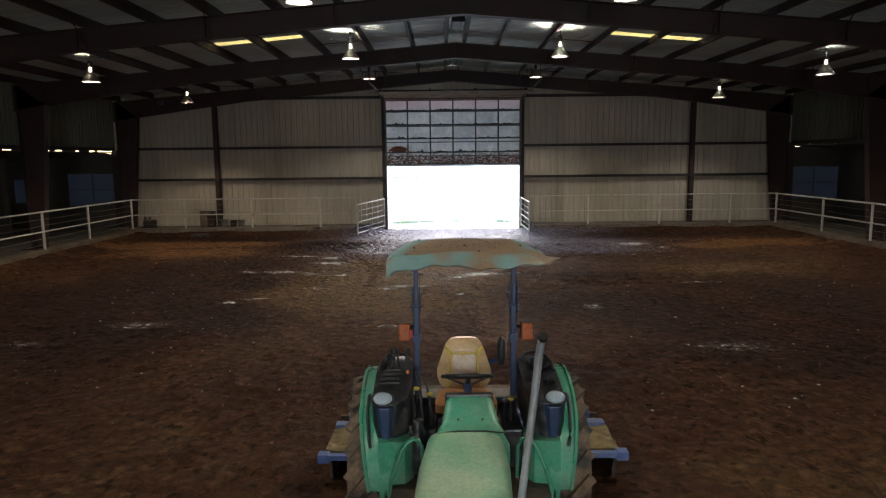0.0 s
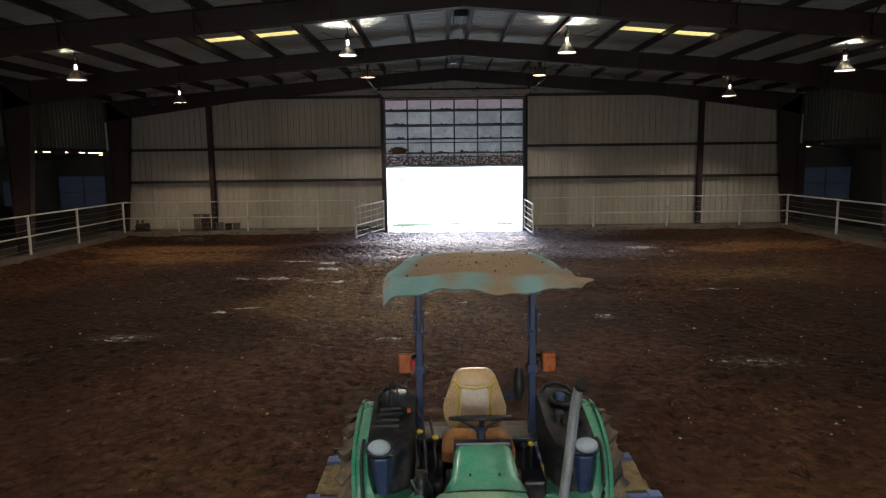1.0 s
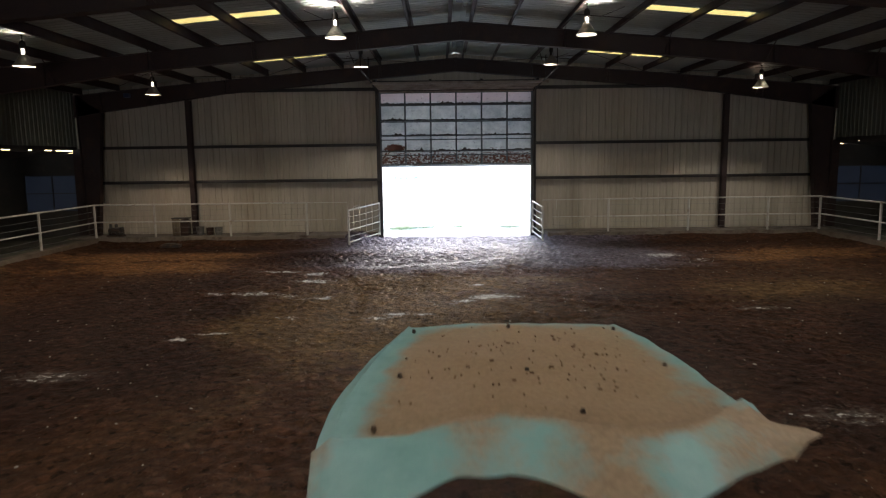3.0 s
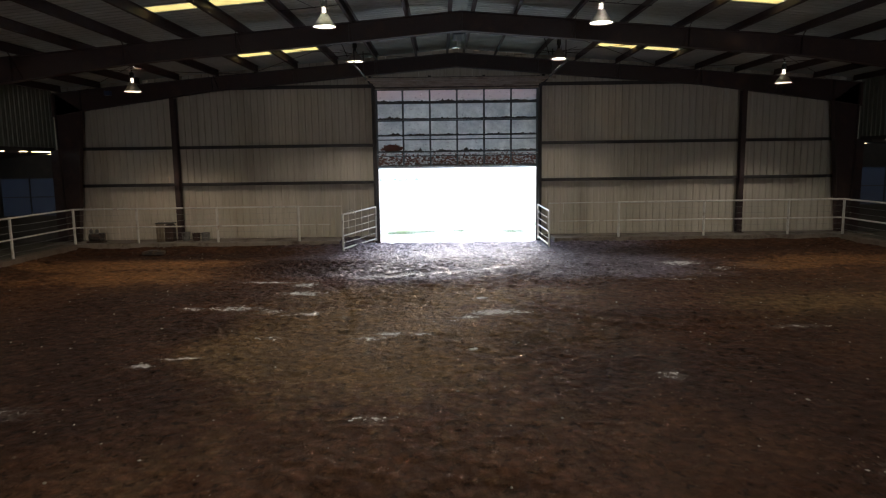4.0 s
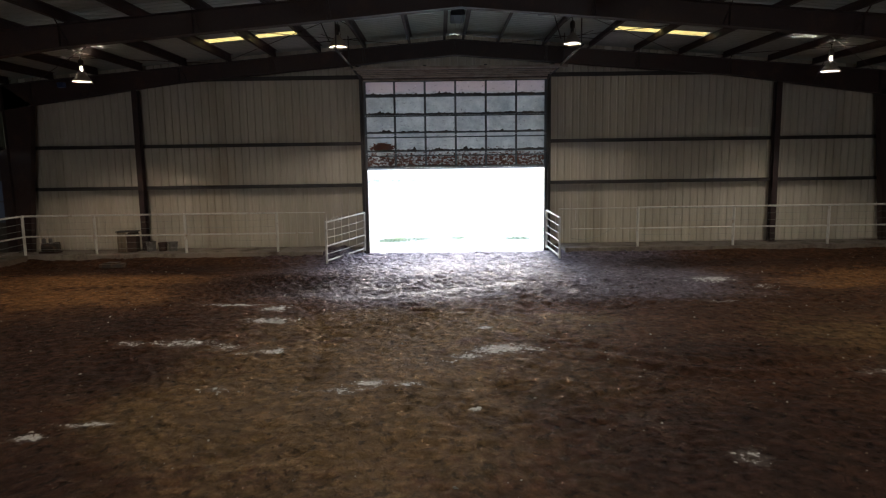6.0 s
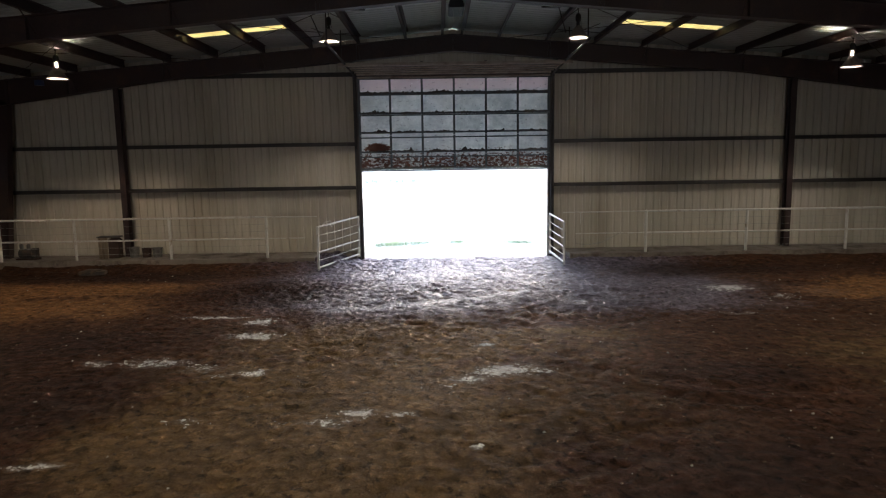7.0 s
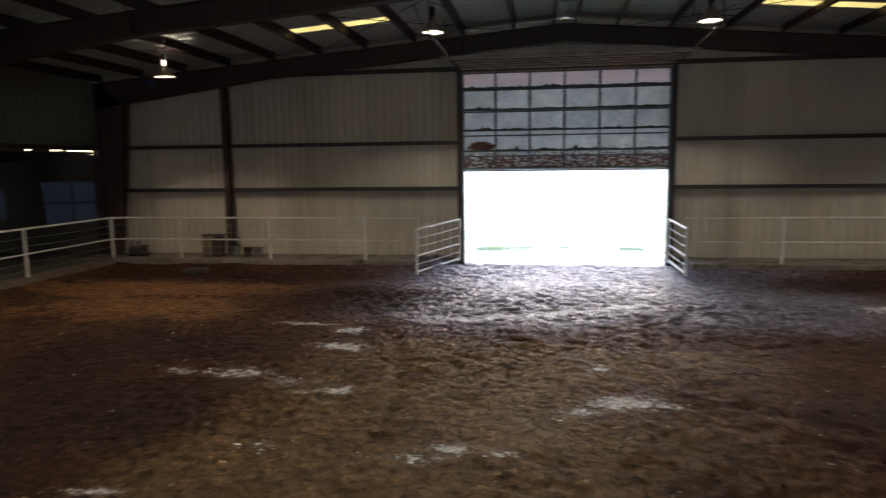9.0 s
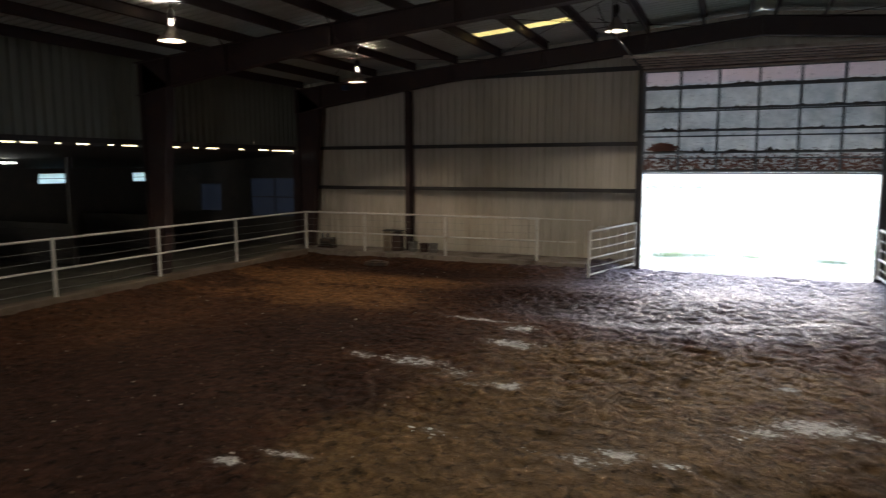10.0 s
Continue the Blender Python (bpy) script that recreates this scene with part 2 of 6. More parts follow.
    nt.links.new(lump.outputs["Color"], warp2.inputs[0])
    nt.links.new(pos, warp2.inputs[2])
    clod = nt.nodes.new("ShaderNodeTexVoronoi")
    clod.inputs["Scale"].default_value = 6.5
    nt.links.new(warp2.outputs[0], clod.inputs["Vector"])
    col = mix(nt, 1.0, col, ramp(nt, clod.outputs["Distance"], [(0.2, 1.10), (0.65, 0.66)]), "MULTIPLY")
    pit_noise = noise_node(nt, 7.5, 5, 0.6, world_pos(nt, 0.9, 0.75, 1))
    pits = ramp(nt, pit_noise.outputs["Fac"], [(0.36, 0.2), (0.44, 1.0)])
    col = mix(nt, 0.75, col, pits, "MULTIPLY")
    col = mix(nt, cracked, col, crack, "MULTIPLY")
    # pale crust: a ragged core, a thin chalky smear round it, and stray flecks
    flake = noise_node(nt, 8.0, 12, 0.75, world_pos(nt, 0.8, 1.0, 1))
    flakes = math_node("ADD", math_node("MULTIPLY", flake.outputs["Fac"], 0.75), math_node("MULTIPLY", fine.outputs["Fac"], 0.25))
    white = ramp(nt, fine.outputs["Fac"], [(0.3, (0.36, 0.33, 0.31)), (0.7, (0.70, 0.68, 0.66))])
    smear = ramp(nt, math_node("ADD", layer("crust", 0.34), flakes), [(0.60, 0.0), (0.84, 0.55)])
    col = mix(nt, smear, col, (0.26, 0.225, 0.20))
    crust = ramp(nt, math_node("ADD", layer("crust", 0.30), flakes), [(0.715, 0.0), (0.765, 1.0)])
    col = mix(nt, crust, col, white)
    flecks = ramp(nt, speck.outputs["Fac"], [(0.76, 0.0), (0.785, 1.0)])
    col = mix(nt, flecks, col, (0.27, 0.23, 0.18))
    nt.links.new(col, b.inputs["Base Color"])
    moist = math_node("ADD", layer("door_glow", 0.9), layer("slick", 0.5))
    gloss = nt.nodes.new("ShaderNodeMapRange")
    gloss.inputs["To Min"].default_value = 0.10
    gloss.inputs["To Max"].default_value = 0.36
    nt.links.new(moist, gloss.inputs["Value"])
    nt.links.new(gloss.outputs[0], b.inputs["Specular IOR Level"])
    rough = nt.nodes.new("ShaderNodeMapRange")
    rough.inputs["To Min"].default_value = 0.92
    rough.inputs["To Max"].default_value = 0.66
    nt.links.new(moist, rough.inputs["Value"])
    nt.links.new(rough.outputs[0], b.inputs["Roughness"])
    h = math_node("ADD", math_node("MULTIPLY", mid.outputs["Fac"], 0.45), math_node("ADD", math_node("MULTIPLY", lump.outputs["Fac"], 0.8), math_node("MULTIPLY", fine.outputs["Fac"], 0.6)))
    h = math_node("ADD", h, math_node("MULTIPLY", grit.outputs["Fac"], 0.3))
    h = math_node("ADD", h, math_node("MULTIPLY", pits, 0.30))
    h = math_node("SUBTRACT", h, math_node("MULTIPLY", clod.outputs["Distance"], 0.7))
    bump(nt, b, h, 1.0, 0.045)
    return m


M_DIRT = dirt_floor()


# ---- mesh helpers ----
def part(name, bm, material, parent=None, label=""):
    me = bpy.data.meshes.new(name)
    bm.to_mesh(me)
    bm.free()
    me.materials.append(material)
    ob = new(name, me)
    if parent is not None:
        ob.parent = parent
    if label:
        ob["label"] = label
    return ob


def smooth(ob, degrees=40):
    for p in ob.data.polygons:
        p.use_smooth = True
    ob.data.set_sharp_from_angle(angle=radians(degrees))
    return ob


def thing(name, label, category, group="", kind="", at=(0, 0, 0)):
    ob = new(name)
    ob.empty_display_size = 0.1
    ob.location = at
    return tagged(ob, label, category, group, kind)


def box(bm, x0, y0, z0, x1, y1, z1, bevel=0.0):
    m = Matrix.LocRotScale(((x0 + x1) / 2, (y0 + y1) / 2, (z0 + z1) / 2), None, (abs(x1 - x0), abs(y1 - y0), abs(z1 - z0)))
    r = bmesh.ops.create_cube(bm, size=1, matrix=m)
    if bevel:
        edges = {e for v in r["verts"] for e in v.link_edges}
        bmesh.ops.bevel(bm, geom=list(edges), offset=bevel, segments=2, profile=0.6, affect="EDGES")
    return bm


def beam(bm, p, q, w, h, up=(0, 0, 1)):
    """A square bar from p to q."""
    p, q = Vector(p), Vector(q)
    d = q - p
    y = d.normalized()
    x = y.cross(Vector(up)).normalized()
    z = x.cross(y)
    m = Matrix((x, y, z)).transposed().to_4x4()
    m.translation = (p + q) / 2
    bmesh.ops.create_cube(bm, size=1, matrix=m @ Matrix.Diagonal((w, d.length, h, 1)))
    return bm


def tube(bm, p, q, r, n=10, r2=None):
    p, q = Vector(p), Vector(q)
    d = q - p
    m = d.to_track_quat("Z", "Y").to_matrix().to_4x4()
    m.translation = (p + q) / 2
    bmesh.ops.create_cone(bm, cap_ends=True, segments=n, radius1=r, radius2=r if r2 is None else r2, depth=d.length, matrix=m)
    return bm


def bent(bm, pts, r, n=10):
    """A pipe along a line of points, with mitred rings."""
    pts = [Vector(p) for p in pts]
    rings = []
    ref = Vector((0.13, 0.31, 0.94))
    for i, p in enumerate(pts):
        a = pts[max(i - 1, 0)]
        c = pts[min(i + 1, len(pts) - 1)]
        t = (c - a).normalized()
        u = t.cross(ref).normalized()
        v = t.cross(u)
        rings.append([bm.verts.new(p + r * (math.cos(2 * math.pi * k / n) * u + math.sin(2 * math.pi * k / n) * v)) for k in range(n)])
    for ra, rb in zip(rings, rings[1:]):
        for k in range(n):
            bm.faces.new((ra[k], ra[(k + 1) % n], rb[(k + 1) % n], rb[k]))
    bm.faces.new(rings[0][::-1])
    bm.faces.new(rings[-1])
    return bm


def revolve(bm, profile, n=24, centre=(0, 0, 0), axis="Z"):
    """Turns (radius, height) pairs round an axis."""
    rings = []
    c = Vector(centre)
    for r, h in profile:
        ring = []
        for k in range(n):
            a = 2 * math.pi * k / n
            if axis == "Z":
                o = Vector((r * math.cos(a), r * math.sin(a), h))
            elif axis == "X":
                o = Vector((h, r * math.cos(a), r * math.sin(a)))
            else:
                o = Vector((r * math.cos(a), h, r * math.sin(a)))
            ring.append(bm.verts.new(c + o))
        rings.append(ring)
    for ra, rb in zip(rings, rings[1:]):
        for k in range(n):
            bm.faces.new((ra[k], ra[(k + 1) % n], rb[(k + 1) % n], rb[k]))
    return bm


def prism(bm, outline, axis, lo, hi):
    """Pushes an outline of (a, b) pairs along an axis: x: (y, z); y: (x, z); z: (x, y)."""
    def v(a, b, h):
        return {"x": (h, a, b), "y": (a, h, b), "z": (a, b, h)}[axis]
    p = [bm.verts.new(v(a, b, lo)) for a, b in outline]
    q = [bm.verts.new(v(a, b, hi)) for a, b in outline]
    n = len(outline)
    bm.faces.new(p[::-1])
    bm.faces.new(q)
    for k in range(n):
        bm.faces.new((p[k], p[(k + 1) % n], q[(k + 1) % n], q[k]))
    bmesh.ops.recalc_face_normals(bm, faces=bm.faces[:])
    return bm


# ---- plan ----
HALF = 15.24            # inside of the side siding
Y_END, Y_BACK = 30.0, -12.3
FRAMES = [29.5 - 6.87 * k for k in range(7)]
RIB = 0.254
COVER = 4 * RIB
DOOR_FOOT = 2.975
EAVE_GAP = 3.78


def roof_z(x):
    return 7.32 - abs(x) / 12.0


def rafter_z(x):
    x = abs(x)
    return 6.6 - x / 12.0 if x < 9 else 5.85 - (x - 9) * 0.135


def sheet(bm, width, bottom, top, ribs=4, skin=0.012):
    """A ribbed steel sheet in the xz plane, its ribs pushed out along +y; bottom and top are functions of x."""
    step = width / ribs
    pts = []
    for k in range(ribs):
        a = (k + 0.5) * step
        pts += [(a - step / 2, 0.0), (a - 0.036, 0.0), (a - 0.020, 0.040), (a + 0.020, 0.040), (a + 0.036, 0.0)]
    pts.append((width, 0.0))
    front = [(bm.verts.new((u, d, bottom(u))), bm.verts.new((u, d, top(u)))) for u, d in pts]
    back = [(bm.verts.new((u, d + skin, bottom(u))), bm.verts.new((u, d + skin, top(u)))) for u, d in pts]
    for (a, b), (c, d), (e, f), (g, h) in zip(front, front[1:], back, back[1:]):
        bm.faces.new((a, c, d, b))
        bm.faces.new((e, f, h, g))
        bm.faces.new((a, e, g, c))
        bm.faces.new((b, d, h, f))
    (a, b), (c, d) = front[0], back[0]
    bm.faces.new((a, b, d, c))
    (a, b), (c, d) = front[-1], back[-1]
    bm.faces.new((a, c, d, b))
    return bm


# ---- floor and ground ----
def lattice(x, y, seed):
    """smooth value noise from -1 to 1 on a unit lattice"""
    x, y = np.asarray(x, float), np.asarray(y, float)
    xi, yi = np.floor(x).astype(np.int64), np.floor(y).astype(np.int64)
    fx, fy = x - xi, y - yi
    fx, fy = fx * fx * (3 - 2 * fx), fy * fy * (3 - 2 * fy)

    def corner(a, b):
        h = (a * 374761393 + b * 668265263 + seed * 974634777) & 0xFFFFFFFF
        h = ((h ^ (h >> 13)) * 1274126177) & 0xFFFFFFFF
        return ((h ^ (h >> 16)) & 0xFFFF) / 32767.5 - 1.0

    low = corner(xi, yi) * (1 - fx) + corner(xi + 1, yi) * fx
    high = corner(xi, yi + 1) * (1 - fx) + corner(xi + 1, yi + 1) * fx
    return low * (1 - fy) + high * fy


def turned(x, y, a, k):
    c, d = math.cos(a) * k, math.sin(a) * k
    return x * c - y * d, x * d + y * c


def slick_off(x, y):
    """distance from the smooth, pressed wheel line that crosses before the door"""
    x0, y0, dx, dy = -3.0, 22.6, 4.6, 2.0
    k = np.clip(((x - x0) * dx + (y - y0) * dy) / (dx * dx + dy * dy), 0, 1)
    return np.hypot(x - x0 - k * dx, y - y0 - k * dy + 0.25 * np.sin(math.pi * k))


def dirt_height(x, y):
    """height of the arena dirt: swells, trodden clods and pits, wheel tracks, banks along the kerbs and a lip at the sill"""
    z = 0.22 * np.clip((np.abs(x) - 12.6) / 1.5, 0, 1) ** 2
    far = np.clip((y - 27.6) / 1.2, 0, 1) * np.clip((np.abs(x) - 2.6) / 1.2, 0, 1)
    z = np.maximum(z, (0.27 + 0.06 * lattice(x * 1.3, y * 0.4, 12)) * far ** 1.5)
    z = z + 0.05 * np.exp(-((y - 29.2) / 0.9) ** 2) * np.clip(3.4 - np.abs(x), 0, 1)
    z = z - 0.30 * np.clip((y - 30.1) / 1.2, 0, 1)
    z = z + 0.022 * lattice(*turned(x, y, 0.4, 0.55), 1) + 0.012 * lattice(*turned(x, y, 1.1, 1.3), 2)
    near = np.clip((y - 20.5) / 2.5, 0, 1) * np.clip((8.0 - np.abs(x - 0.5)) / 3.0, 0, 1)
    rough = (0.6 + 0.4 * lattice(*turned(x, y, 0.8, 0.45), 3)) * (1.0 + 0.5 * near)
    a, b = turned(x, y, 0.3, 4.0)
    wx, wy = 0.5 * lattice(a * 0.7, b * 0.7, 4), 0.5 * lattice(a * 0.7, b * 0.7, 5)
    clods = 1 - 2.2 * np.abs(lattice(a + wx, b + wy, 6))
    a, b = turned(x, y, 0.9, 8.5)
    small = 1 - 2.0 * np.abs(lattice(a + wy, b + wx, 7))
    pits = np.clip(lattice(*turned(x, y, 1.7, 5.0), 8) - 0.3, 0, 1)
    rough = rough * (1 - 0.75 * np.exp(-(slick_off(x, y) / 0.22) ** 2))
    heap = np.exp(-((x + 5.0) / 1.8) ** 2 - ((y - 24.7) / 1.4) ** 2)
    z = z + rough * (0.020 * clods + 0.016 * small - 0.065 * pits) + heap * (0.05 + 0.05 * small)
    # wheel tracks with lug marks
    for cx, cy, rad in ((4.6, 20.6, 3.4), (4.6, 20.6, 4.0), (8.0, 29.5, 6.4), (8.0, 29.5, 7.8), (-14.0, 17.0, 11.5)):
        dx, dy = x - cx, y - cy
        off = np.abs(np.hypot(dx, dy) - rad) / 0.21
        lug = np.sin(np.arctan2(dy, dx) * rad * 14 + off * 2.0)
        z = z + np.where(off < 1, -0.03 * (1 - off ** 2) + 0.016 * lug * (1 - off), 0.0) * (y > 14)
    return z


# spots of pale crust: middle, reach across and along
CRUST = [(-4.1, 20.6, 0.50, 0.22, 2.5), (-4.23, 21.75, 0.35, 0.30, 1.8), (-5.2, 22.15, 0.8, 0.12, 1.3), (-6.1, 18.85, 0.35, 0.20, 0.9), (-5.2, 18.9, 0.7, 0.35, 1.0),
         (-4.3, 18.6, 0.4, 0.25, 0.8), (-3.45, 18.3, 0.3, 0.2, 1.3), (-3.9, 18.15, 0.3, 0.12, 0.8), (0.5, 18.25, 0.6, 0.35, 2.2), (-0.1, 17.9, 0.35, 0.2, 1.2),
         (1.0, 18.15, 0.3, 0.15, 1.0), (0.27, 19.64, 0.16, 0.1, 1.6), (-1.57, 16.56, 0.3, 0.2, 1.4), (-1.85, 16.3, 0.5, 0.2, 0.7), (-1.05, 16.46, 0.3, 0.15, 0.9),
         (6.7, 24.5, 0.7, 0.45, 1.5), (7.4, 23.5, 0.5, 0.3, 0.7), (5.85, 21.8, 0.6, 0.15, 0.7), (-3.77, 16.4, 0.25, 0.15, 0.6), (-5.5, 14.75, 0.22, 0.15, 1.8),
         (-4.95, 15.15, 0.4, 0.12, 1.2), (2.78, 13.95, 0.2, 0.2, 0.9), (6.1, 16.8, 0.5, 0.2, 0.5)]
CRUST += [(-6.6, 12.8, 0.6, 0.3, 0.5), (-8.1, 11.4, 0.5, 0.25, 0.3), (4.5, 10.8, 0.8, 0.4, 0.3), (-1.5, 12.4, 0.4, 0.2, 0.5), (-0.1, 15.48, 0.08, 0.06, 1.6)]


def build_floor():
    inner = np.arange(-7.5, 7.501, 0.036)
    xs = np.concatenate([np.arange(-15.3, -7.53, 0.08), inner, np.arange(7.54, 15.31, 0.08)])
    ys = np.concatenate([np.arange(-12.4, 3.0, 0.2), np.arange(3.1, 10.0, 0.09), np.arange(10.0, 19.5, 0.05), np.arange(19.5, 30.0, 0.036), np.arange(30.0, 31.61, 0.06)])
    # orange sand, with the outer lamps' warm pools put into its colour
    lit_sand = [(-9.2, 25.6, 2.4, 0.9), (-9.8, 23.3, 2.4, 1.3), (-11.5, 25.3, 2.0, 1.1), (11.4, 24.8, 2.2, 1.2), (9.4, 23.9, 1.6, 0.7)]
    # damp soil; most spots short of y 17 paint in lamp falloff
    damp_and_dim = [(-5.0, 24.6, 1.9, 1.5), (-7.6, 20.2, 2.2, 1.3), (8.9, 20.8, 2.0, 1.0, 0.4), (-5.9, 17.2, 1.2, 1.3), (-8.6, 15.5, 3.0, 3.6), (-7.6, 12.0, 2.4, 2.2), (8.6, 14.0, 3.2, 3.4),
            (4.0, 18.0, 1.1, 0.6), (4.4, 13.2, 2.4, 2.2), (2.8, 14.0, 1.8, 1.6), (5.5, 11.0, 2.4, 2.4), (0.5, 9.0, 4.0, 1.6, 0.6), (2.8, 16.6, 2.2, 2.4, 0.5), (1.0, 15.4, 1.3, 1.7, 0.5), (6.5, 16.6, 2.0, 1.4, 0.4), (1.38, 27.9, 0.09, 0.28), (1.3, 24.7, 0.28, 0.10), (4.1, 23.95, 0.35, 0.12), (-0.6, 25.9, 0.3, 0.1, 0.8), (-5.6, 13.2, 1.8, 1.7), (-6.8, 14.6, 1.4, 1.4), (-9.5, 9.5, 3.4, 2.4), (9.0, 9.5, 3.4, 2.4), (7.5, 27.2, 3.5, 0.8), (-9.0, 27.4, 3.5, 0.7)]
    # ground before the door that takes the painted door light and the gloss
    door_glow = [(0.9, 27.8, 4.8, 4.4), (-1.2, 23.8, 3.0, 1.6), (3.2, 24.6, 3.4, 1.9)]
    # olive tan soil, with the inner lamps' pools put into its colour
    tan = [(-2.0, 16.3, 2.8, 3.2), (-1.0, 20.0, 2.6, 1.3), (-3.4, 15.6, 1.8, 1.8), (2.0, 20.4, 1.4, 0.6, 0.6), (8.0, 18.8, 2.4, 1.5, 0.7), (-7.5, 4.0, 3.6, 2.2), (7.0, 4.0, 3.4, 2.4)]
    X, Y = np.meshgrid(xs, ys)
    nx, ny = len(xs), len(ys)
    flat = np.stack([X.ravel(), Y.ravel()], 1)
    Z = dirt_height(flat[:, 0], flat[:, 1])
    wob = lattice(flat[:, 0] * 0.8, flat[:, 1] * 0.8, 9)
    verts = np.column_stack([flat, Z])
    idx = np.arange(nx * ny).reshape(ny, nx)
    faces = np.stack([idx[:-1, :-1].ravel(), idx[:-1, 1:].ravel(), idx[1:, 1:].ravel(), idx[1:, :-1].ravel()], 1)
    me = bpy.data.meshes.new("floor")
    me.from_pydata(verts.tolist(), [], faces.tolist())
    for name, spots in (("crust", CRUST), ("lit_sand", lit_sand), ("damp_and_dim", damp_and_dim), ("door_glow", door_glow), ("tan", tan)):
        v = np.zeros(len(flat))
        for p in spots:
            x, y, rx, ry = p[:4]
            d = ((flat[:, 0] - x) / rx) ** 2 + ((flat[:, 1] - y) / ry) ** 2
            v = np.maximum(v, np.clip(1.35 * np.exp(-0.75 * d ** 1.4 * (1.0 + 0.45 * wob)), 0, 1) if name == "door_glow" else (min(1.0, 0.42 + 0.42 * p[4]) if name == "crust" else (p + (1.0,))[4]) * np.exp(-d * (0.8 + 0.5 * wob)))
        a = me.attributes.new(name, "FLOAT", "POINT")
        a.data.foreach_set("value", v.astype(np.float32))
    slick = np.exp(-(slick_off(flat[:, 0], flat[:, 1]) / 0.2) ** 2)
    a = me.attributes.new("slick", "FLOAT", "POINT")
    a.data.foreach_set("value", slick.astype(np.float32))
    me.materials.append(M_DIRT)
    for p in me.polygons:
        p.use_smooth = True
    return tagged(new("floor", me), "packed brown arena dirt with pale crust and sandy patches", "floor", kind="structure")


build_floor()


def grass_ground():
    m, nt, b = nodes_of("pale_yard_and_grass")
    pos = world_pos(nt)
    n = noise_node(nt, 0.5, 8, 0.6, pos)
    f = noise_node(nt, 14, 6, 0.7, pos)
    col = ramp(nt, n.outputs["Fac"], [(0.46, (0.58, 0.57, 0.53)), (0.62, (0.24, 0.32, 0.14))])
    col = mix(nt, 1.0, col, ramp(nt, f.outputs["Fac"], [(0.3, 0.7), (0.7, 1.15)]), "MULTIPLY")
    nt.links.new(col, b.inputs["Base Color"])
    b.inputs["Roughness"].default_value = 0.9
    bump(nt, b, f.outputs["Fac"], 0.5, 0.03)
    return m


bm = bmesh.new()
bmesh.ops.create_grid(bm, x_segments=40, y_segments=40, size=900, matrix=Matrix.Translation((0, 0, -0.16)))
ground = tagged(part("ground", bm, grass_ground()), "pale gravel yard with grass outside the door", "ground", kind="structure")

# grass before the door, and a far hedge at the edge of the yard
M_GRASS = surface("summer_grass", (0.30, 0.42, 0.24), (0.38, 0.46, 0.30), 0.8, 0.0, 30, 3, 0.5, 0.3)
rg = np.random.RandomState(8)
verts, faces = [], []
for cx, cy, rx, ry, count in ((-2.5, 35.2, 0.8, 0.7, 900), (-1.4, 35.6, 0.6, 0.5, 350), (0.2, 35.8, 0.35, 0.3, 160), (2.7, 35.4, 0.6, 0.5, 500)):
    for _ in range(count):
        x, y = cx + rx * 0.5 * rg.normal(), cy + ry * 0.5 * rg.normal()
        a, tall, lean = rg.uniform(0, 6.28), rg.uniform(0.05, 0.16), rg.uniform(-0.05, 0.05)
        c, d = 0.006 * math.cos(a), 0.006 * math.sin(a)
        n = len(verts)
        verts += [(x - c, y - d, -0.165), (x + c, y + d, -0.165), (x + lean, y + lean, tall - 0.165)]
        faces.append((n, n + 1, n + 2))
me = bpy.data.meshes.new("grass_tufts")
me.from_pydata(verts, [], faces)
me.materials.append(M_GRASS)
tagged(new("grass_tufts", me), "tufts of green grass in the yard before the door", "grass", kind="stuff")
bm = bmesh.new()
for _ in range(18):
    x, y = rg.uniform(-13, -4), rg.uniform(112, 121)
    q = rg.uniform(0.12, 0.35)
    r = bmesh.ops.create_icosphere(bm, subdivisions=2, radius=q, matrix=Matrix.Translation((x, y, -0.16 + q * 0.6)))
    for v in r["verts"]:
        v.co += 0.25 * q * noise.noise_vector(v.co * 3)
tagged(part("far_hedge", bm, surface("pale_scrub", (0.78, 0.76, 0.70), (0.70, 0.68, 0.62), 0.9)), "low scrubby hedge far beyond the yard", "hedge", kind="stuff")

# walkway slab along the end wall and kerbs under the fence
FENCE_X, FENCE_Y, KERB = 14.1, 28.75, 0.33


def kerb(x0, y0, x1, y1, label, mat=None):
    bm = bmesh.new()
    box(bm, x0, y0, -0.1, x1, y1, KERB, 0.025)
    return tagged(part("kerb", bm, mat or M_CONC), label, "kerb", "arena kerbs", "structure")


kerb(-15.2, 28.6, -4.4, 29.96, "dirt-covered concrete walkway slab below the end wall fence", M_WALK)
kerb(-4.398, 29.6, -3.19, 29.96, "dirt-covered concrete sill beside the door", M_WALK)
kerb(3.19, 29.6, 3.498, 29.96, "dirt-covered concrete sill beside the door", M_WALK)
kerb(3.5, 28.6, 15.2, 29.96, "dirt-covered concrete walkway slab below the end wall fence", M_WALK)
kerb(-14.35, -12.2, -13.95, 28.58, "dusty concrete kerb below the side fence")
kerb(13.95, -12.2, 14.35, 28.58, "dusty concrete kerb below the side fence")

# ---- walls ----
def wall_of(name, label):
    return tagged(new(name), label, "wall", kind="structure")


wall_end = wall_of("wall_north", "beige ribbed metal siding on dark girts")
for k in range(30):
    x = -HALF + k * COVER
    over_door = -3.1 < x < 3.0
    bm = sheet(bmesh.new(), COVER, lambda u: 6.0 if over_door else 0.25, lambda u: roof_z(x + u) + 0.025)
    p = part("panel", bm, M_SIDING, wall_end)
    p.location = (x, Y_END, 0)
wall_back = wall_of("wall_south", "beige ribbed metal siding closing the arena")
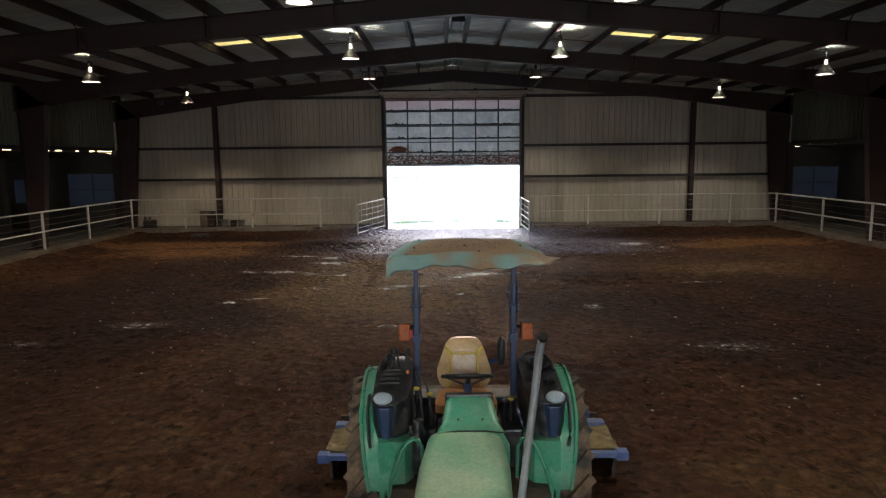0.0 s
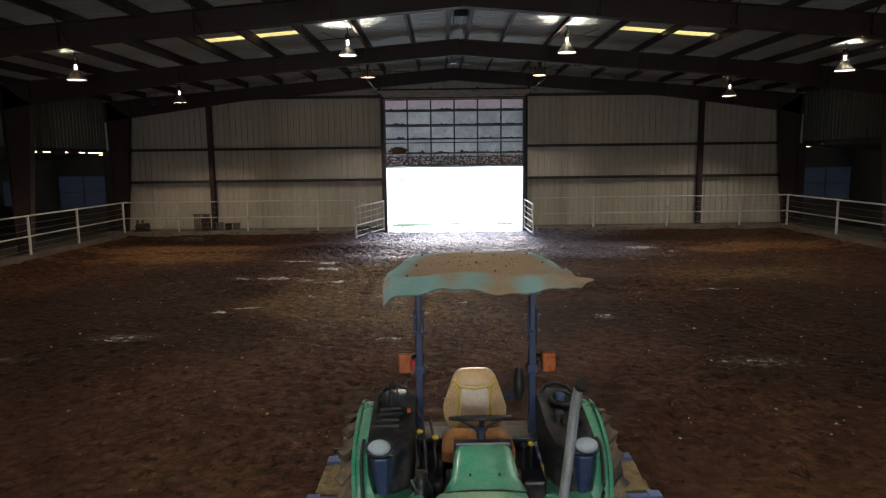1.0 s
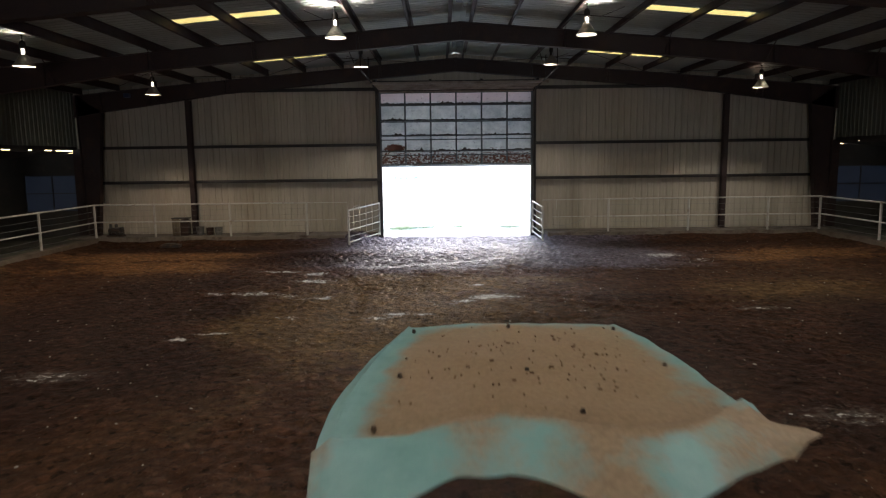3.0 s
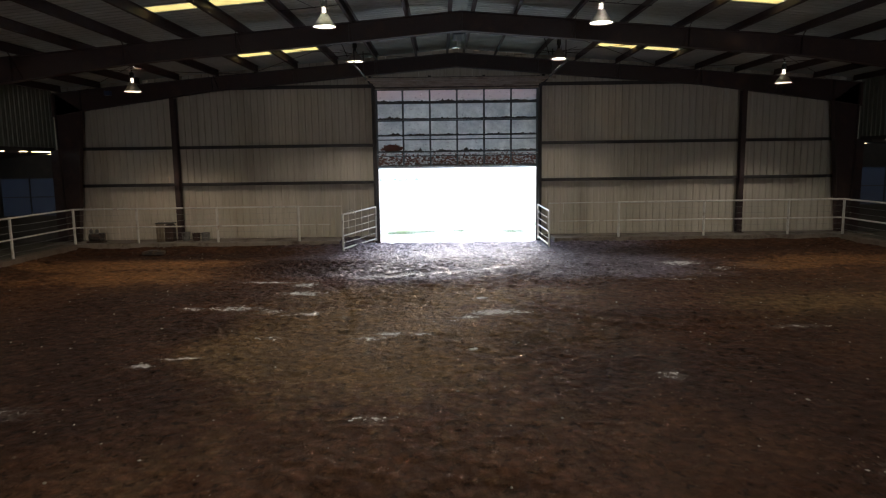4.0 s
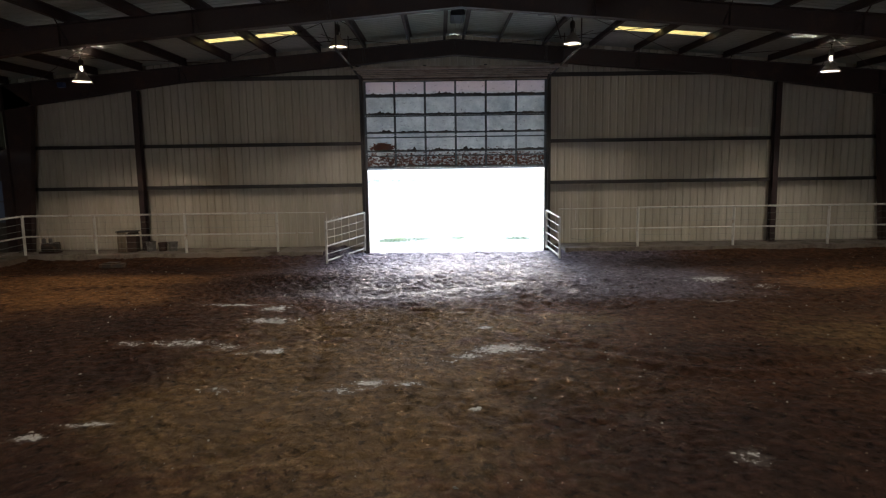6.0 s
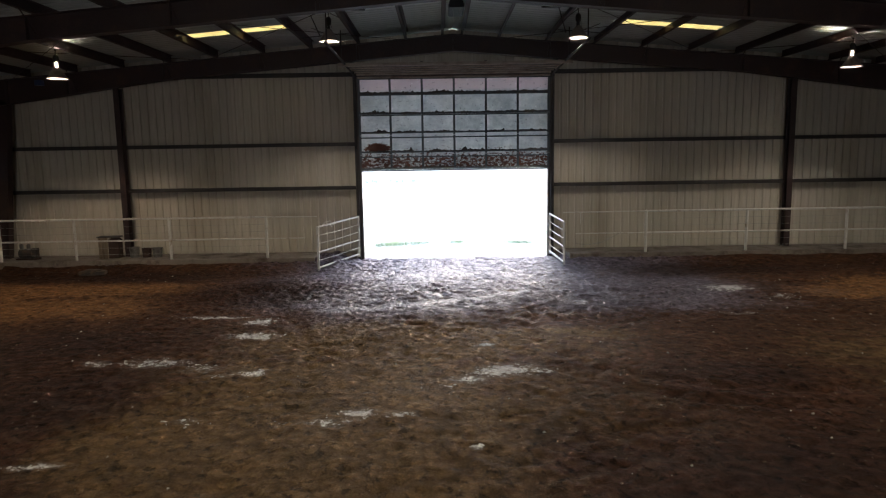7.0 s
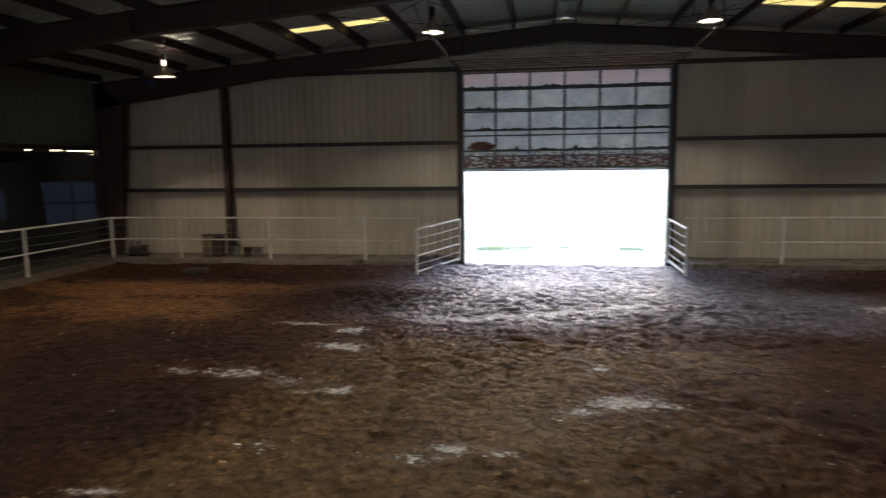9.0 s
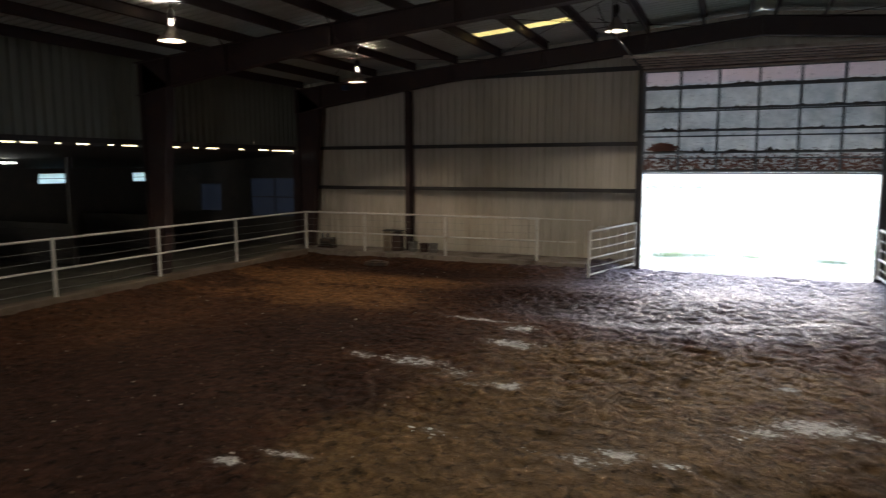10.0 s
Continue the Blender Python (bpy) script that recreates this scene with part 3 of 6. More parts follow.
for k in range(30):
    x = -HALF + k * COVER
    bm = sheet(bmesh.new(), COVER, lambda u: 4.5 if -3.1 < x < 3.0 else -0.05, lambda u: roof_z(x + COVER - u) + 0.025)
    p = part("panel", bm, M_SIDING, wall_back)
    p.location = (x + COVER, Y_BACK, 0)
    p.rotation_euler = (0, 0, math.pi)
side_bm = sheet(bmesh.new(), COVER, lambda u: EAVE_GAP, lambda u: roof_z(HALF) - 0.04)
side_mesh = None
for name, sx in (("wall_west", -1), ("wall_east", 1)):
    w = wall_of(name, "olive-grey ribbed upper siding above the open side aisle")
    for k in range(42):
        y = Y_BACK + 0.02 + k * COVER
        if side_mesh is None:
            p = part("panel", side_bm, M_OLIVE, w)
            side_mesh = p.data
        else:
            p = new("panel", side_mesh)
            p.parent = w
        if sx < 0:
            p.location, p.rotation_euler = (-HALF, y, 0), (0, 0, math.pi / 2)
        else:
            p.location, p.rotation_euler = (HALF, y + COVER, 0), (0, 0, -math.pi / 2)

# ---- roof ----
SKY_Y = [27.1 - 6.87 * k for k in range(6)]
SKY_X0, SKY_X1, SKY_W = 4.38, 7.26, 2 * RIB


def roof_strip(bm, sx, x0, x1, y0, y1):
    """Ribbed sheets from x0 to x1 down the slope, ribs standing up every RIB along y."""
    pts = []
    k0 = math.ceil((y0 - Y_BACK) / RIB - 1e-6)
    k1 = math.floor((y1 - Y_BACK) / RIB + 1e-6)
    pts.append((y0, 0.0))
    for k in range(k0, k1):
        a = Y_BACK + (k + 0.5) * RIB
        pts += [(a - 0.026, 0.0), (a - 0.017, 0.036), (a + 0.017, 0.036), (a + 0.026, 0.0)]
    pts.append((y1, 0.0))
    for off in (0.0, 0.012):
        row = [(bm.verts.new((sx * x0, y, roof_z(x0) + d + off)), bm.verts.new((sx * x1, y, roof_z(x1) + d + off))) for y, d in pts]
        for (a, b), (c, d) in zip(row, row[1:]):
            bm.faces.new((a, b, d, c))


for name, sx in (("ceiling_west", -1), ("ceiling_east", 1)):
    bm = bmesh.new()
    roof_strip(bm, sx, 0.16, SKY_X0, Y_BACK - 0.3, Y_END + 0.3)
    roof_strip(bm, sx, SKY_X1, HALF + 0.25, Y_BACK - 0.3, Y_END + 0.3)
    cuts = [Y_BACK - 0.3]
    for y in sorted(SKY_Y):
        a = Y_BACK + round((y - SKY_W / 2 - Y_BACK) / RIB) * RIB
        cuts += [a, a + SKY_W]
    cuts.append(Y_END + 0.3)
    for a, b in zip(cuts[0::2], cuts[1::2]):
        roof_strip(bm, sx, SKY_X0, SKY_X1, a, b)
    tagged(part(name, bm, M_ROOF), "pale ribbed metal roof sheets seen from below", "ceiling", kind="structure")
    for a, b in zip(cuts[1::2], cuts[2::2]):
        bm = bmesh.new()
        roof_strip(bm, sx, SKY_X0 + 0.004, SKY_X1 - 0.004, a + 0.004, b - 0.004)
        tagged(part("skylight", bm, M_SKYLIGHT), "yellowed translucent skylight sheet in the metal roof", "skylight", "roof skylights", "structure")

# ridge cap
bm = bmesh.new()
prism(bm, [(-0.25, 7.33), (0, 7.37), (0.25, 7.33), (0.25, 7.35), (0, 7.395), (-0.25, 7.35)], "y", Y_BACK - 0.3, Y_END + 0.3)
tagged(part("ceiling_ridge", bm, M_ROOF), "pale folded ridge cap along the roof", "ceiling", kind="structure")

# ---- steel frames ----
def i_beam(outline_in, outline_out, y, flange, axis_w=0.02):
    """Web between two lines of (x, z) points, with a flange along each."""
    bm = bmesh.new()
    n = len(outline_in)
    for k in range(n - 1):
        a, b, c, d = outline_in[k], outline_in[k + 1], outline_out[k + 1], outline_out[k]
        prism(bm, [a, b, c, d], "y", y - 0.005, y + 0.005)
        beam(bm, (a[0], y, a[1]), (b[0], y, b[1]), flange, 0.016, (0, 0, 1)) if abs(b[0] - a[0]) > abs(b[1] - a[1]) else beam(bm, (a[0], y, a[1]), (b[0], y, b[1]), 0.016, flange, (0, 1, 0))
        beam(bm, (d[0], y, d[1]), (c[0], y, c[1]), flange, 0.016, (0, 0, 1)) if abs(c[0] - d[0]) > abs(c[1] - d[1]) else beam(bm, (d[0], y, d[1]), (c[0], y, c[1]), 0.016, flange, (0, 1, 0))
    return bm


def rafter_bm(s, y):
    xs = [0.0, 4.5, 9.0, 13.9]
    low = [(s * x, rafter_z(x)) for x in xs]
    top = [(s * x, roof_z(x) - 0.23) for x in xs]
    bm = i_beam(low, top, y, 0.26)
    for x in (0.02, 3.0, 6.0, 9.0, 12.0, 13.88):
        box(bm, s * x - 0.008, y - 0.11, rafter_z(x) + 0.01, s * x + 0.008, y + 0.11, roof_z(x) - 0.24)
    return bm


def column_bm(s, y):
    inner = [(s * 14.32, 0.3), (s * 13.9, 5.19)]
    outer = [(s * 14.74, 0.3), (s * 14.86, roof_z(14.86) - 0.23)]
    bm = i_beam(inner, outer, y, 0.26)
    beam(bm, (s * 13.9, y, roof_z(13.9) - 0.24), (s * 15.0, y, roof_z(15.0) - 0.24), 0.26, 0.016)
    beam(bm, (s * 13.9, y, 5.19), (s * 13.9, y, roof_z(13.9) - 0.24), 0.016, 0.26, (0, 1, 0))
    beam(bm, (s * 13.9, y, 5.19), (s * 15.0, y, 5.0), 0.2, 0.012)
    prism(bm, [(s * 13.9, 5.19), (s * 15.0, 5.0), (s * 15.0, roof_z(15.0) - 0.24), (s * 13.9, roof_z(13.9) - 0.24)], "y", y - 0.005, y + 0.005)
    box(bm, s * 14.2, y - 0.16, 0.28, s * 15.1, y + 0.16, 0.31)
    return bm


first = thing("steel_frame", "red-oxide painted tapered steel portal frame", "steel frame", "portal frames", "structure")
for s in (-1, 1):
    part("rafter", rafter_bm(s, 0), M_STEEL, first)
    part("column", column_bm(s, 0), M_STEEL, first)
first.location = (0, FRAMES[0], 0)
for y in FRAMES[1:]:
    copy_thing(first, pose(0, y, 0))

# purlins: Z sections over the rafters, bay by bay
PURLINS = [0.3, 1.43, 2.89, 4.35, 5.82, 7.28, 8.74, 10.2, 11.66, 13.12, 14.6]


def purlin_bm(length):
    bm = bmesh.new()
    box(bm, -0.004, 0, 0, 0.004, length, 0.215)
    box(bm, -0.07, 0, 0.0, -0.004, length, 0.005)
    box(bm, 0.004, 0, 0.21, 0.07, length, 0.215)
    box(bm, -0.074, 0, 0.0, -0.07, length, 0.02)
    return bm


BAY = 6.87
pur_mesh = None
for s in (-1, 1):
    for x in PURLINS:
        for k, y in enumerate(FRAMES):
            y0 = y - BAY + 0.004 if k < 6 else Y_BACK + 0.02
            if k == 6:
                continue
            if pur_mesh is None:
                p = part("purlin", purlin_bm(BAY - 0.008), M_STEEL)
                pur_mesh = p.data
            else:
                p = new("purlin", pur_mesh)
            p.matrix_world = pose(s * x, y0, roof_z(x) - 0.222, 0, s * 4.76, 0)
            tagged(p, "red-oxide painted steel roof purlin", "purlin", "roof purlins", "structure")

# eave struts and girts
def girt(name, p, q, label, h=0.2, w=0.11):
    bm = bmesh.new()
    beam(bm, p, q, h, 0.008)
    p, q = Vector(p), Vector(q)
    d = (q - p).normalized()
    n = d.cross(Vector((0, 0, 1)))
    for k in (-1, 1):
        o = n * k * (h / 2 - 0.004)
        beam(bm, p + o - Vector((0, 0, w / 2)), q + o - Vector((0, 0, w / 2)), 0.008, w)
    return tagged(part(name, bm, M_GIRT), label, "girt", "wall girts", "structure")


COL_X = 10.65
for z, segs in ((2.47, ((-14.3, -COL_X), (-COL_X, -3.2), (3.2, COL_X), (COL_X, 14.3))), (3.86, ((-14.3, -COL_X), (-COL_X, -3.2), (3.2, COL_X), (COL_X, 14.3))),
                ((6.04), ((-9.4, -3.2), (3.2, 9.4)))):
    for x0, x1 in segs:
        girt("girt", (x0 + 0.004, 29.875, z), (x1 - 0.004, 29.875, z), "dark steel girt carrying the end wall siding")
for s in (-1, 1):
    for a, b in zip(FRAMES, FRAMES[1:]):
        girt("girt", (s * 15.12, b, EAVE_GAP + 0.08), (s * 15.12, a, EAVE_GAP + 0.08), "dark steel girt along the foot of the upper siding")

for x in (-10.55, 10.66):
    bm = bmesh.new()
    h = rafter_z(COL_X)
    box(bm, x - 0.09, 29.50, 0.3, x + 0.09, 29.515, h)
    box(bm, x - 0.09, 29.735, 0.3, x + 0.09, 29.75, h)
    box(bm, x - 0.005, 29.515, 0.3, x + 0.005, 29.735, h)
    box(bm, x - 0.16, 29.46, 0.3, x + 0.16, 29.8, 0.345)
    tagged(part("column", bm, M_STEEL), "red-oxide steel wind column against the end wall", "column", "end wall columns", "structure")

# added filler that darkens the siding strip beside the end column
for s in (-1, 1):
    bm = bmesh.new()
    box(bm, s * 14.80, 29.62, 0.3, s * 15.25, 29.96, EAVE_GAP, 0.01)
    tagged(part("corner_post", bm, M_STEEL), "dark red-oxide filler added over the siding strip in the end wall corner", "column", "corner posts", "structure")

# ---- door opening and overhead door ----
for s in (-1, 1):
    bm = bmesh.new()
    box(bm, s * 2.995, 29.80, 0.0, s * 3.17, 29.99, 6.3)
    box(bm, s * 3.17, 29.74, 0.0, s * 3.185, 29.99, 6.3)
    tagged(part("door_jamb", bm, M_GIRT), "dark steel channel jamb of the overhead door", "door jamb", kind="structure")
bm = bmesh.new()
box(bm, -3.05, 29.86, 6.0, 3.05, 29.99, 6.3)
tagged(part("door_header", bm, M_GIRT), "dark steel header over the overhead door", "door header", kind="structure")

door = thing("door_1", "weathered sectional overhead door raised halfway, rust flaking", "overhead door", kind="structure", at=(0, 29.72, DOOR_FOOT))
SECTIONS = [(2.975, 3.45), (3.45, 4.06), (4.06, 4.71), (4.71, 5.345)]


def section_parts(width, height):
    """skin, frame bars of one door section; origin at its lower middle, depth along +y."""
    skin = bmesh.new()
    bmesh.ops.create_grid(skin, x_segments=60, y_segments=8, size=0.5, matrix=Matrix.LocRotScale((0, 0.035, height / 2), Euler((math.pi / 2, 0, 0)), (width, height, 1)))
    for v in skin.verts:
        v.co.y += 0.008 * noise.noise(Vector((v.co.x * 3, v.co.z * 5, height * 7)))
    back = bmesh.ops.duplicate(skin, geom=skin.verts[:] + skin.edges[:] + skin.faces[:])
    for g in back["geom"]:
        if isinstance(g, bmesh.types.BMVert):
            g.co.y += 0.006
    return skin


def add_section(k, m, height):
    # rolled-in sections carry shaded skin and lit rails as colours
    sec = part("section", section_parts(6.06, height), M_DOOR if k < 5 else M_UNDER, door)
    sec.matrix_local = m
    def rail(name, z0, z1, x0=-3.03, x1=3.03):
        bm = bmesh.new()
        box(bm, x0, -0.012, z0, x1, 0.026, z1)
        part(name, bm, M_STILE if k < 5 else M_ANGLE, sec)
    gap = 0.055 if k in (1, 2) else 0.004
    top_gap = 0.055 if k in (0, 1) else 0.004
    rail("rail", gap, gap + 0.045)
    rail("rail", height - top_gap - 0.04, height - top_gap)
    if k < 5:
        bm = bmesh.new()
        rg = random.Random(40 + k)
        n = 300
        lo, hi = [], []
        for i in range(n + 1):
            x = -3.0 + 6.0 * i / n
            bay = ((x + 3.03) / 1.01) % 1.0
            heap = max(0.0, noise.noise(Vector((x * 2.6, k * 3.3, 0.5))) + 0.1) + 0.9 * max(0.0, 1 - abs(bay - 0.5) / 0.12) * abs(noise.noise(Vector((x * 0.9, k * 5.1, 2.5))))
            spike = max(0.0, noise.noise(Vector((x * 16.0, k * 1.3, 4.5)))) * 0.05 + max(0.0, noise.noise(Vector((x * 7.0, k * 2.3, 9.5)))) * 0.04
            top = 0.004 + (0.050 * heap + spike * (0.9 + 2.0 * heap)) * math.sin(math.pi * bay) ** 0.5 + 0.012 * rg.random()
            lo.append((x, gap + 0.045))
            hi.append((x, gap + 0.045 + top))
        va = [bm.verts.new((x, -0.008, z)) for x, z in lo]
        vb = [bm.verts.new((x, 0.014, z)) for x, z in hi]
        vc = [bm.verts.new((x, 0.026, z)) for x, z in lo]
        for i in range(n):
            bm.faces.new((va[i], va[i + 1], vb[i + 1], vb[i]))
            bm.faces.new((vb[i], vb[i + 1], vc[i + 1], vc[i]))
        part("grime", bm, M_DARK, sec, "dark leaf litter lying on the rail")
    for c in range(7 if k < 5 else 0):
        x = -3.03 + c * 6.06 / 6
        w = 0.034
        x = max(-3.03 + w, min(3.03 - w, x))
        bm = bmesh.new()
        box(bm, x - w, -0.016, 0.006, x + w, 0.024, height - 0.006)
        part("stile", bm, M_STILE, sec)


for k, (z0, z1) in enumerate(SECTIONS):
    add_section(k, pose(0, 0, z0 - DOOR_FOOT), z1 - z0)
# curved and horizontal sections, rolled in under the roof
add_section(4, pose(0, 0.004, 5.337 - DOOR_FOOT, 6), 0.50)
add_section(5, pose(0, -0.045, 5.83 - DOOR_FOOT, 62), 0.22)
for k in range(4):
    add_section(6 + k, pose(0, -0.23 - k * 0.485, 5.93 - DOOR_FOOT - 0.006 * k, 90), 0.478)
bm = bmesh.new()
box(bm, -3.03, -0.02, -0.05, 3.03, 0.05, -0.004)
part("bottom_bar", bm, M_STILE, door)

for s in (-1, 1):
    track = thing("door_track", "galvanised overhead door track hung from the roof", "door track", "door tracks", "structure", (s * 3.1, 29.7, 0))
    bm = bmesh.new()
    pts = [(0, 0.02, 0.05), (0, 0.02, 5.4)] + [(0, 0.02 - 0.38 * (1 - math.cos(a)), 5.4 + 0.5 * math.sin(a)) for a in (0.4, 0.8, 1.2, 1.57)] + [(0, -2.6, 5.98), (s * 0.1, -4.9, 6.12)]
    bent(bm, pts, 0.03, 6)
    part("rail", bm, M_GIRT, track)
    for y in (-2.4, -4.8):
        bm = bmesh.new()
        beam(bm, (s * 0.07, y, 6.06), (s * 0.07, y, roof_z(3.2) - 0.2), 0.03, 0.03, (0, 1, 0))
        part("hanger", bm, M_GIRT, track)
    bm = bmesh.new()
    beam(bm, (0, -0.25, 6.05), (s * 0.02, -0.05, 6.4), 0.04, 0.04, (1, 0, 0))
    part("bracket", bm, M_GALV, track)
bm = bmesh.new()
box(bm, -3.3, 27.44, 5.90, 3.3, 27.49, 5.99, 0.006)
box(bm, -3.3, 27.38, 5.90, 3.3, 27.436, 5.915)
tagged(part("track_crossbar", bm, M_ANGLE), "brown steel angle across the ends of the door tracks", "crossbar", kind="structure")
bm = bmesh.new()
tube(bm, (-3.3, 29.55, 6.22), (3.3, 29.55, 6.22), 0.022, 10)
for x in (-3.2, 3.2, -1.0, 1.0):
    tube(bm, (x - 0.05, 29.55, 6.22), (x + 0.05, 29.55, 6.22), 0.09, 14)
tagged(part("torsion_shaft", bm, M_GIRT), "dark torsion shaft with drums above the overhead door", "door shaft", kind="structure")

# ---- lamps ----
lamp_glow, _, b_g = nodes_of("lit_lamp_bulb")
b_g.inputs["Emission Color"].default_value = (1.0, 0.86, 0.66, 1)
b_g.inputs["Emission Strength"].default_value = 0.9


def lamp_thing(shut=False, top=0.08):
    """High-bay lamp; origin at the bulb; some have a dome closed at the top."""
    lamp = thing("high_bay_lamp", "lit high-bay lamp with a bell-shaped aluminium reflector", "ceiling lamp", "arena lamps")
    bm = bmesh.new()
    outer = [(0.085, 0.15), (0.10, 0.11), (0.15, 0.03), (0.21, -0.06), (0.25, -0.115), (0.252, -0.13)]
    inner = [(0.245, -0.125), (0.204, -0.052), (0.143, 0.038), (top + 0.014, 0.11), (top, 0.145), (0.085, 0.15)]
    if shut:
        outer = [(0.0, 0.19), (0.06, 0.185), (0.075, 0.15), (0.12, 0.10), (0.19, 0.0), (0.25, -0.115), (0.252, -0.13)]
        inner = [(0.245, -0.125), (0.184, 0.0), (0.113, 0.09), (0.06, 0.13), (0.0, 0.135)]
    revolve(bm, outer + inner, 28)
    smooth(part("reflector", bm, M_REFL, lamp), 60)
    bm = bmesh.new()
    revolve(bm, [(0.0, 0.34), (0.05, 0.34), (0.055, 0.3), (0.07, 0.29), (0.075, 0.42), (0.05, 0.47), (0.02, 0.49), (0.0, 0.49)], 16)
    smooth(part("housing", bm, M_SOCKET, lamp), 40)
    if shut:
        bm = bmesh.new()
        revolve(bm, [(0.0, 0.17), (0.04, 0.18), (0.035, 0.3), (0.0, 0.3)], 14)
        part("neck", bm, M_SOCKET, lamp)
        bm = bmesh.new()
        beam(bm, (-0.95, 0, 0.66), (0.95, 0, 0.66), 0.05, 0.05)
        part("mounting_bar", bm, M_SOCKET, lamp)
        bm = bmesh.new()
        beam(bm, (-0.5, 0, 0.64), (-0.27, 0.25, 0.05), 0.02, 0.02)
        part("brace", bm, M_SOCKET, lamp)
    bm = bmesh.new()
    revolve(bm, [(0.0, 0.12), (0.02, 0.125), (0.03, 0.15), (0.036, 0.2), (0.03, 0.29), (0.0, 0.29)], 14)
    smooth(part("bulb", bm, M_SOCKET if shut else lamp_glow, lamp, "" if shut else "glowing bulb neck"), 60)
    for k in range(3):
        a = 2 * math.pi * k / 3
        bm = bmesh.new()
        beam(bm, (0.086 * math.cos(a), 0.086 * math.sin(a), 0.14), (0.06 * math.cos(a), 0.06 * math.sin(a), 0.32), 0.012, 0.006, (math.cos(a), math.sin(a), 0))
        part("strut", bm, M_SOCKET, lamp)
    bm = bmesh.new()
    tube(bm, (0, 0, 0.48), (0, 0, 0.60), 0.012, 8)
    revolve(bm, [(0.02, 0.58), (0.035, 0.6), (0.02, 0.62)], 10)
    part("hook", bm, M_SOCKET, lamp)
    return lamp


LAMPS = [(-10.36, 26.0, 5.63), (-3.28, 26.0, 6.46), (3.15, 26.0, 6.46), (10.28, 26.0, 5.62)]
for y in (19.6, 12.5, 5.4, -1.6):
    LAMPS += [(-10.75, y, 5.72), (-3.13, y, 6.3), (2.97, y, 6.3), (10.75, y, 5.72)]
lamp_light = bpy.data.lights.new("lamp_light", "POINT")
lamp_light.energy = LAMP_POWER
lamp_light.color = (1.0, 0.86, 0.70)
lamp_light.shadow_soft_size = 0.035
cool_light = lamp_light.copy()
cool_light.color = (1.0, 0.95, 0.86)
base_lamp = lamp_thing()
shut_lamp = lamp_thing(True)
side_lamp = lamp_thing(False, 0.047)
open_lamp = lamp_thing(False, 0.054)
made = [copy_thing(shut_lamp if k in (1, 2) else side_lamp if p[0] < -8 else open_lamp if p[0] > 8 else base_lamp, pose(*p)) for k, p in enumerate(LAMPS)]
for ob in (base_lamp, shut_lamp, side_lamp, open_lamp):
    for o in (*ob.children_recursive, ob):
        bpy.data.objects.remove(o)
for ob, (x, y, z) in zip(made, LAMPS):
    chain = bmesh.new()
    px = min(PURLINS, key=lambda q: abs(q - abs(x)))
    tube(chain, (0, 0, 0.6), (math.copysign(px, x) - x, 0, roof_z(px) - 0.21 - z), 0.010, 6)
    part("chain", chain, M_SOCKET, ob)
    lo = new("lamp_light", lamp_light if x < -8 else cool_light)
    lo.location = (x, y, z + 0.06)

# ---- fences ----
POST_TOP, MID_RAIL = 1.6, 0.93


def post(parent, x, y, foot=KERB):
    bm = bmesh.new()
    tube(bm, (x, y, foot - 0.02), (x, y, POST_TOP + 0.015), 0.042, 12)
    revolve(bm, [(0.043, POST_TOP + 0.015), (0.025, POST_TOP + 0.035), (0.0, POST_TOP + 0.04)], 12, (x, y, 0))
    smooth(part("post", bm, M_PIPE, parent))


def rail(name, parent, p, q, r, mat=None, sag=0.0):
    bm = bmesh.new()
    p, q = Vector(p), Vector(q)
    if sag:
        bent(bm, [p.lerp(q, t / 6) - Vector((0, 0, sag * 4 * (t / 6) * (1 - t / 6))) for t in range(7)], r, 6)
    else:
        tube(bm, p, q, r, 10)
    smooth(part(name, bm, mat or M_PIPE, parent))


rng = random.Random(5)
for s in (-1, 1):
    fence = thing("pipe_fence", "white-painted pipe fence with wires along the arena side", "fence", "arena fences")
    ys = [28.7] + [25.1 - 2.93 * k for k in range(13)]
    for y in ys:
        post(fence, s * FENCE_X, y)
    for a, b in zip(ys, ys[1:]):
        rail("top_rail", fence, (s * FENCE_X, a, POST_TOP), (s * FENCE_X, b, POST_TOP), 0.029)
        rail("mid_rail", fence, (s * FENCE_X, a, MID_RAIL), (s * FENCE_X, b, MID_RAIL), 0.026)
        for z in (0.50, 0.70, 1.14, 1.36):
            rail("wire", fence, (s * FENCE_X, a, z), (s * FENCE_X, b, z), 0.006, M_CABLE, rng.uniform(0.0, 0.03))

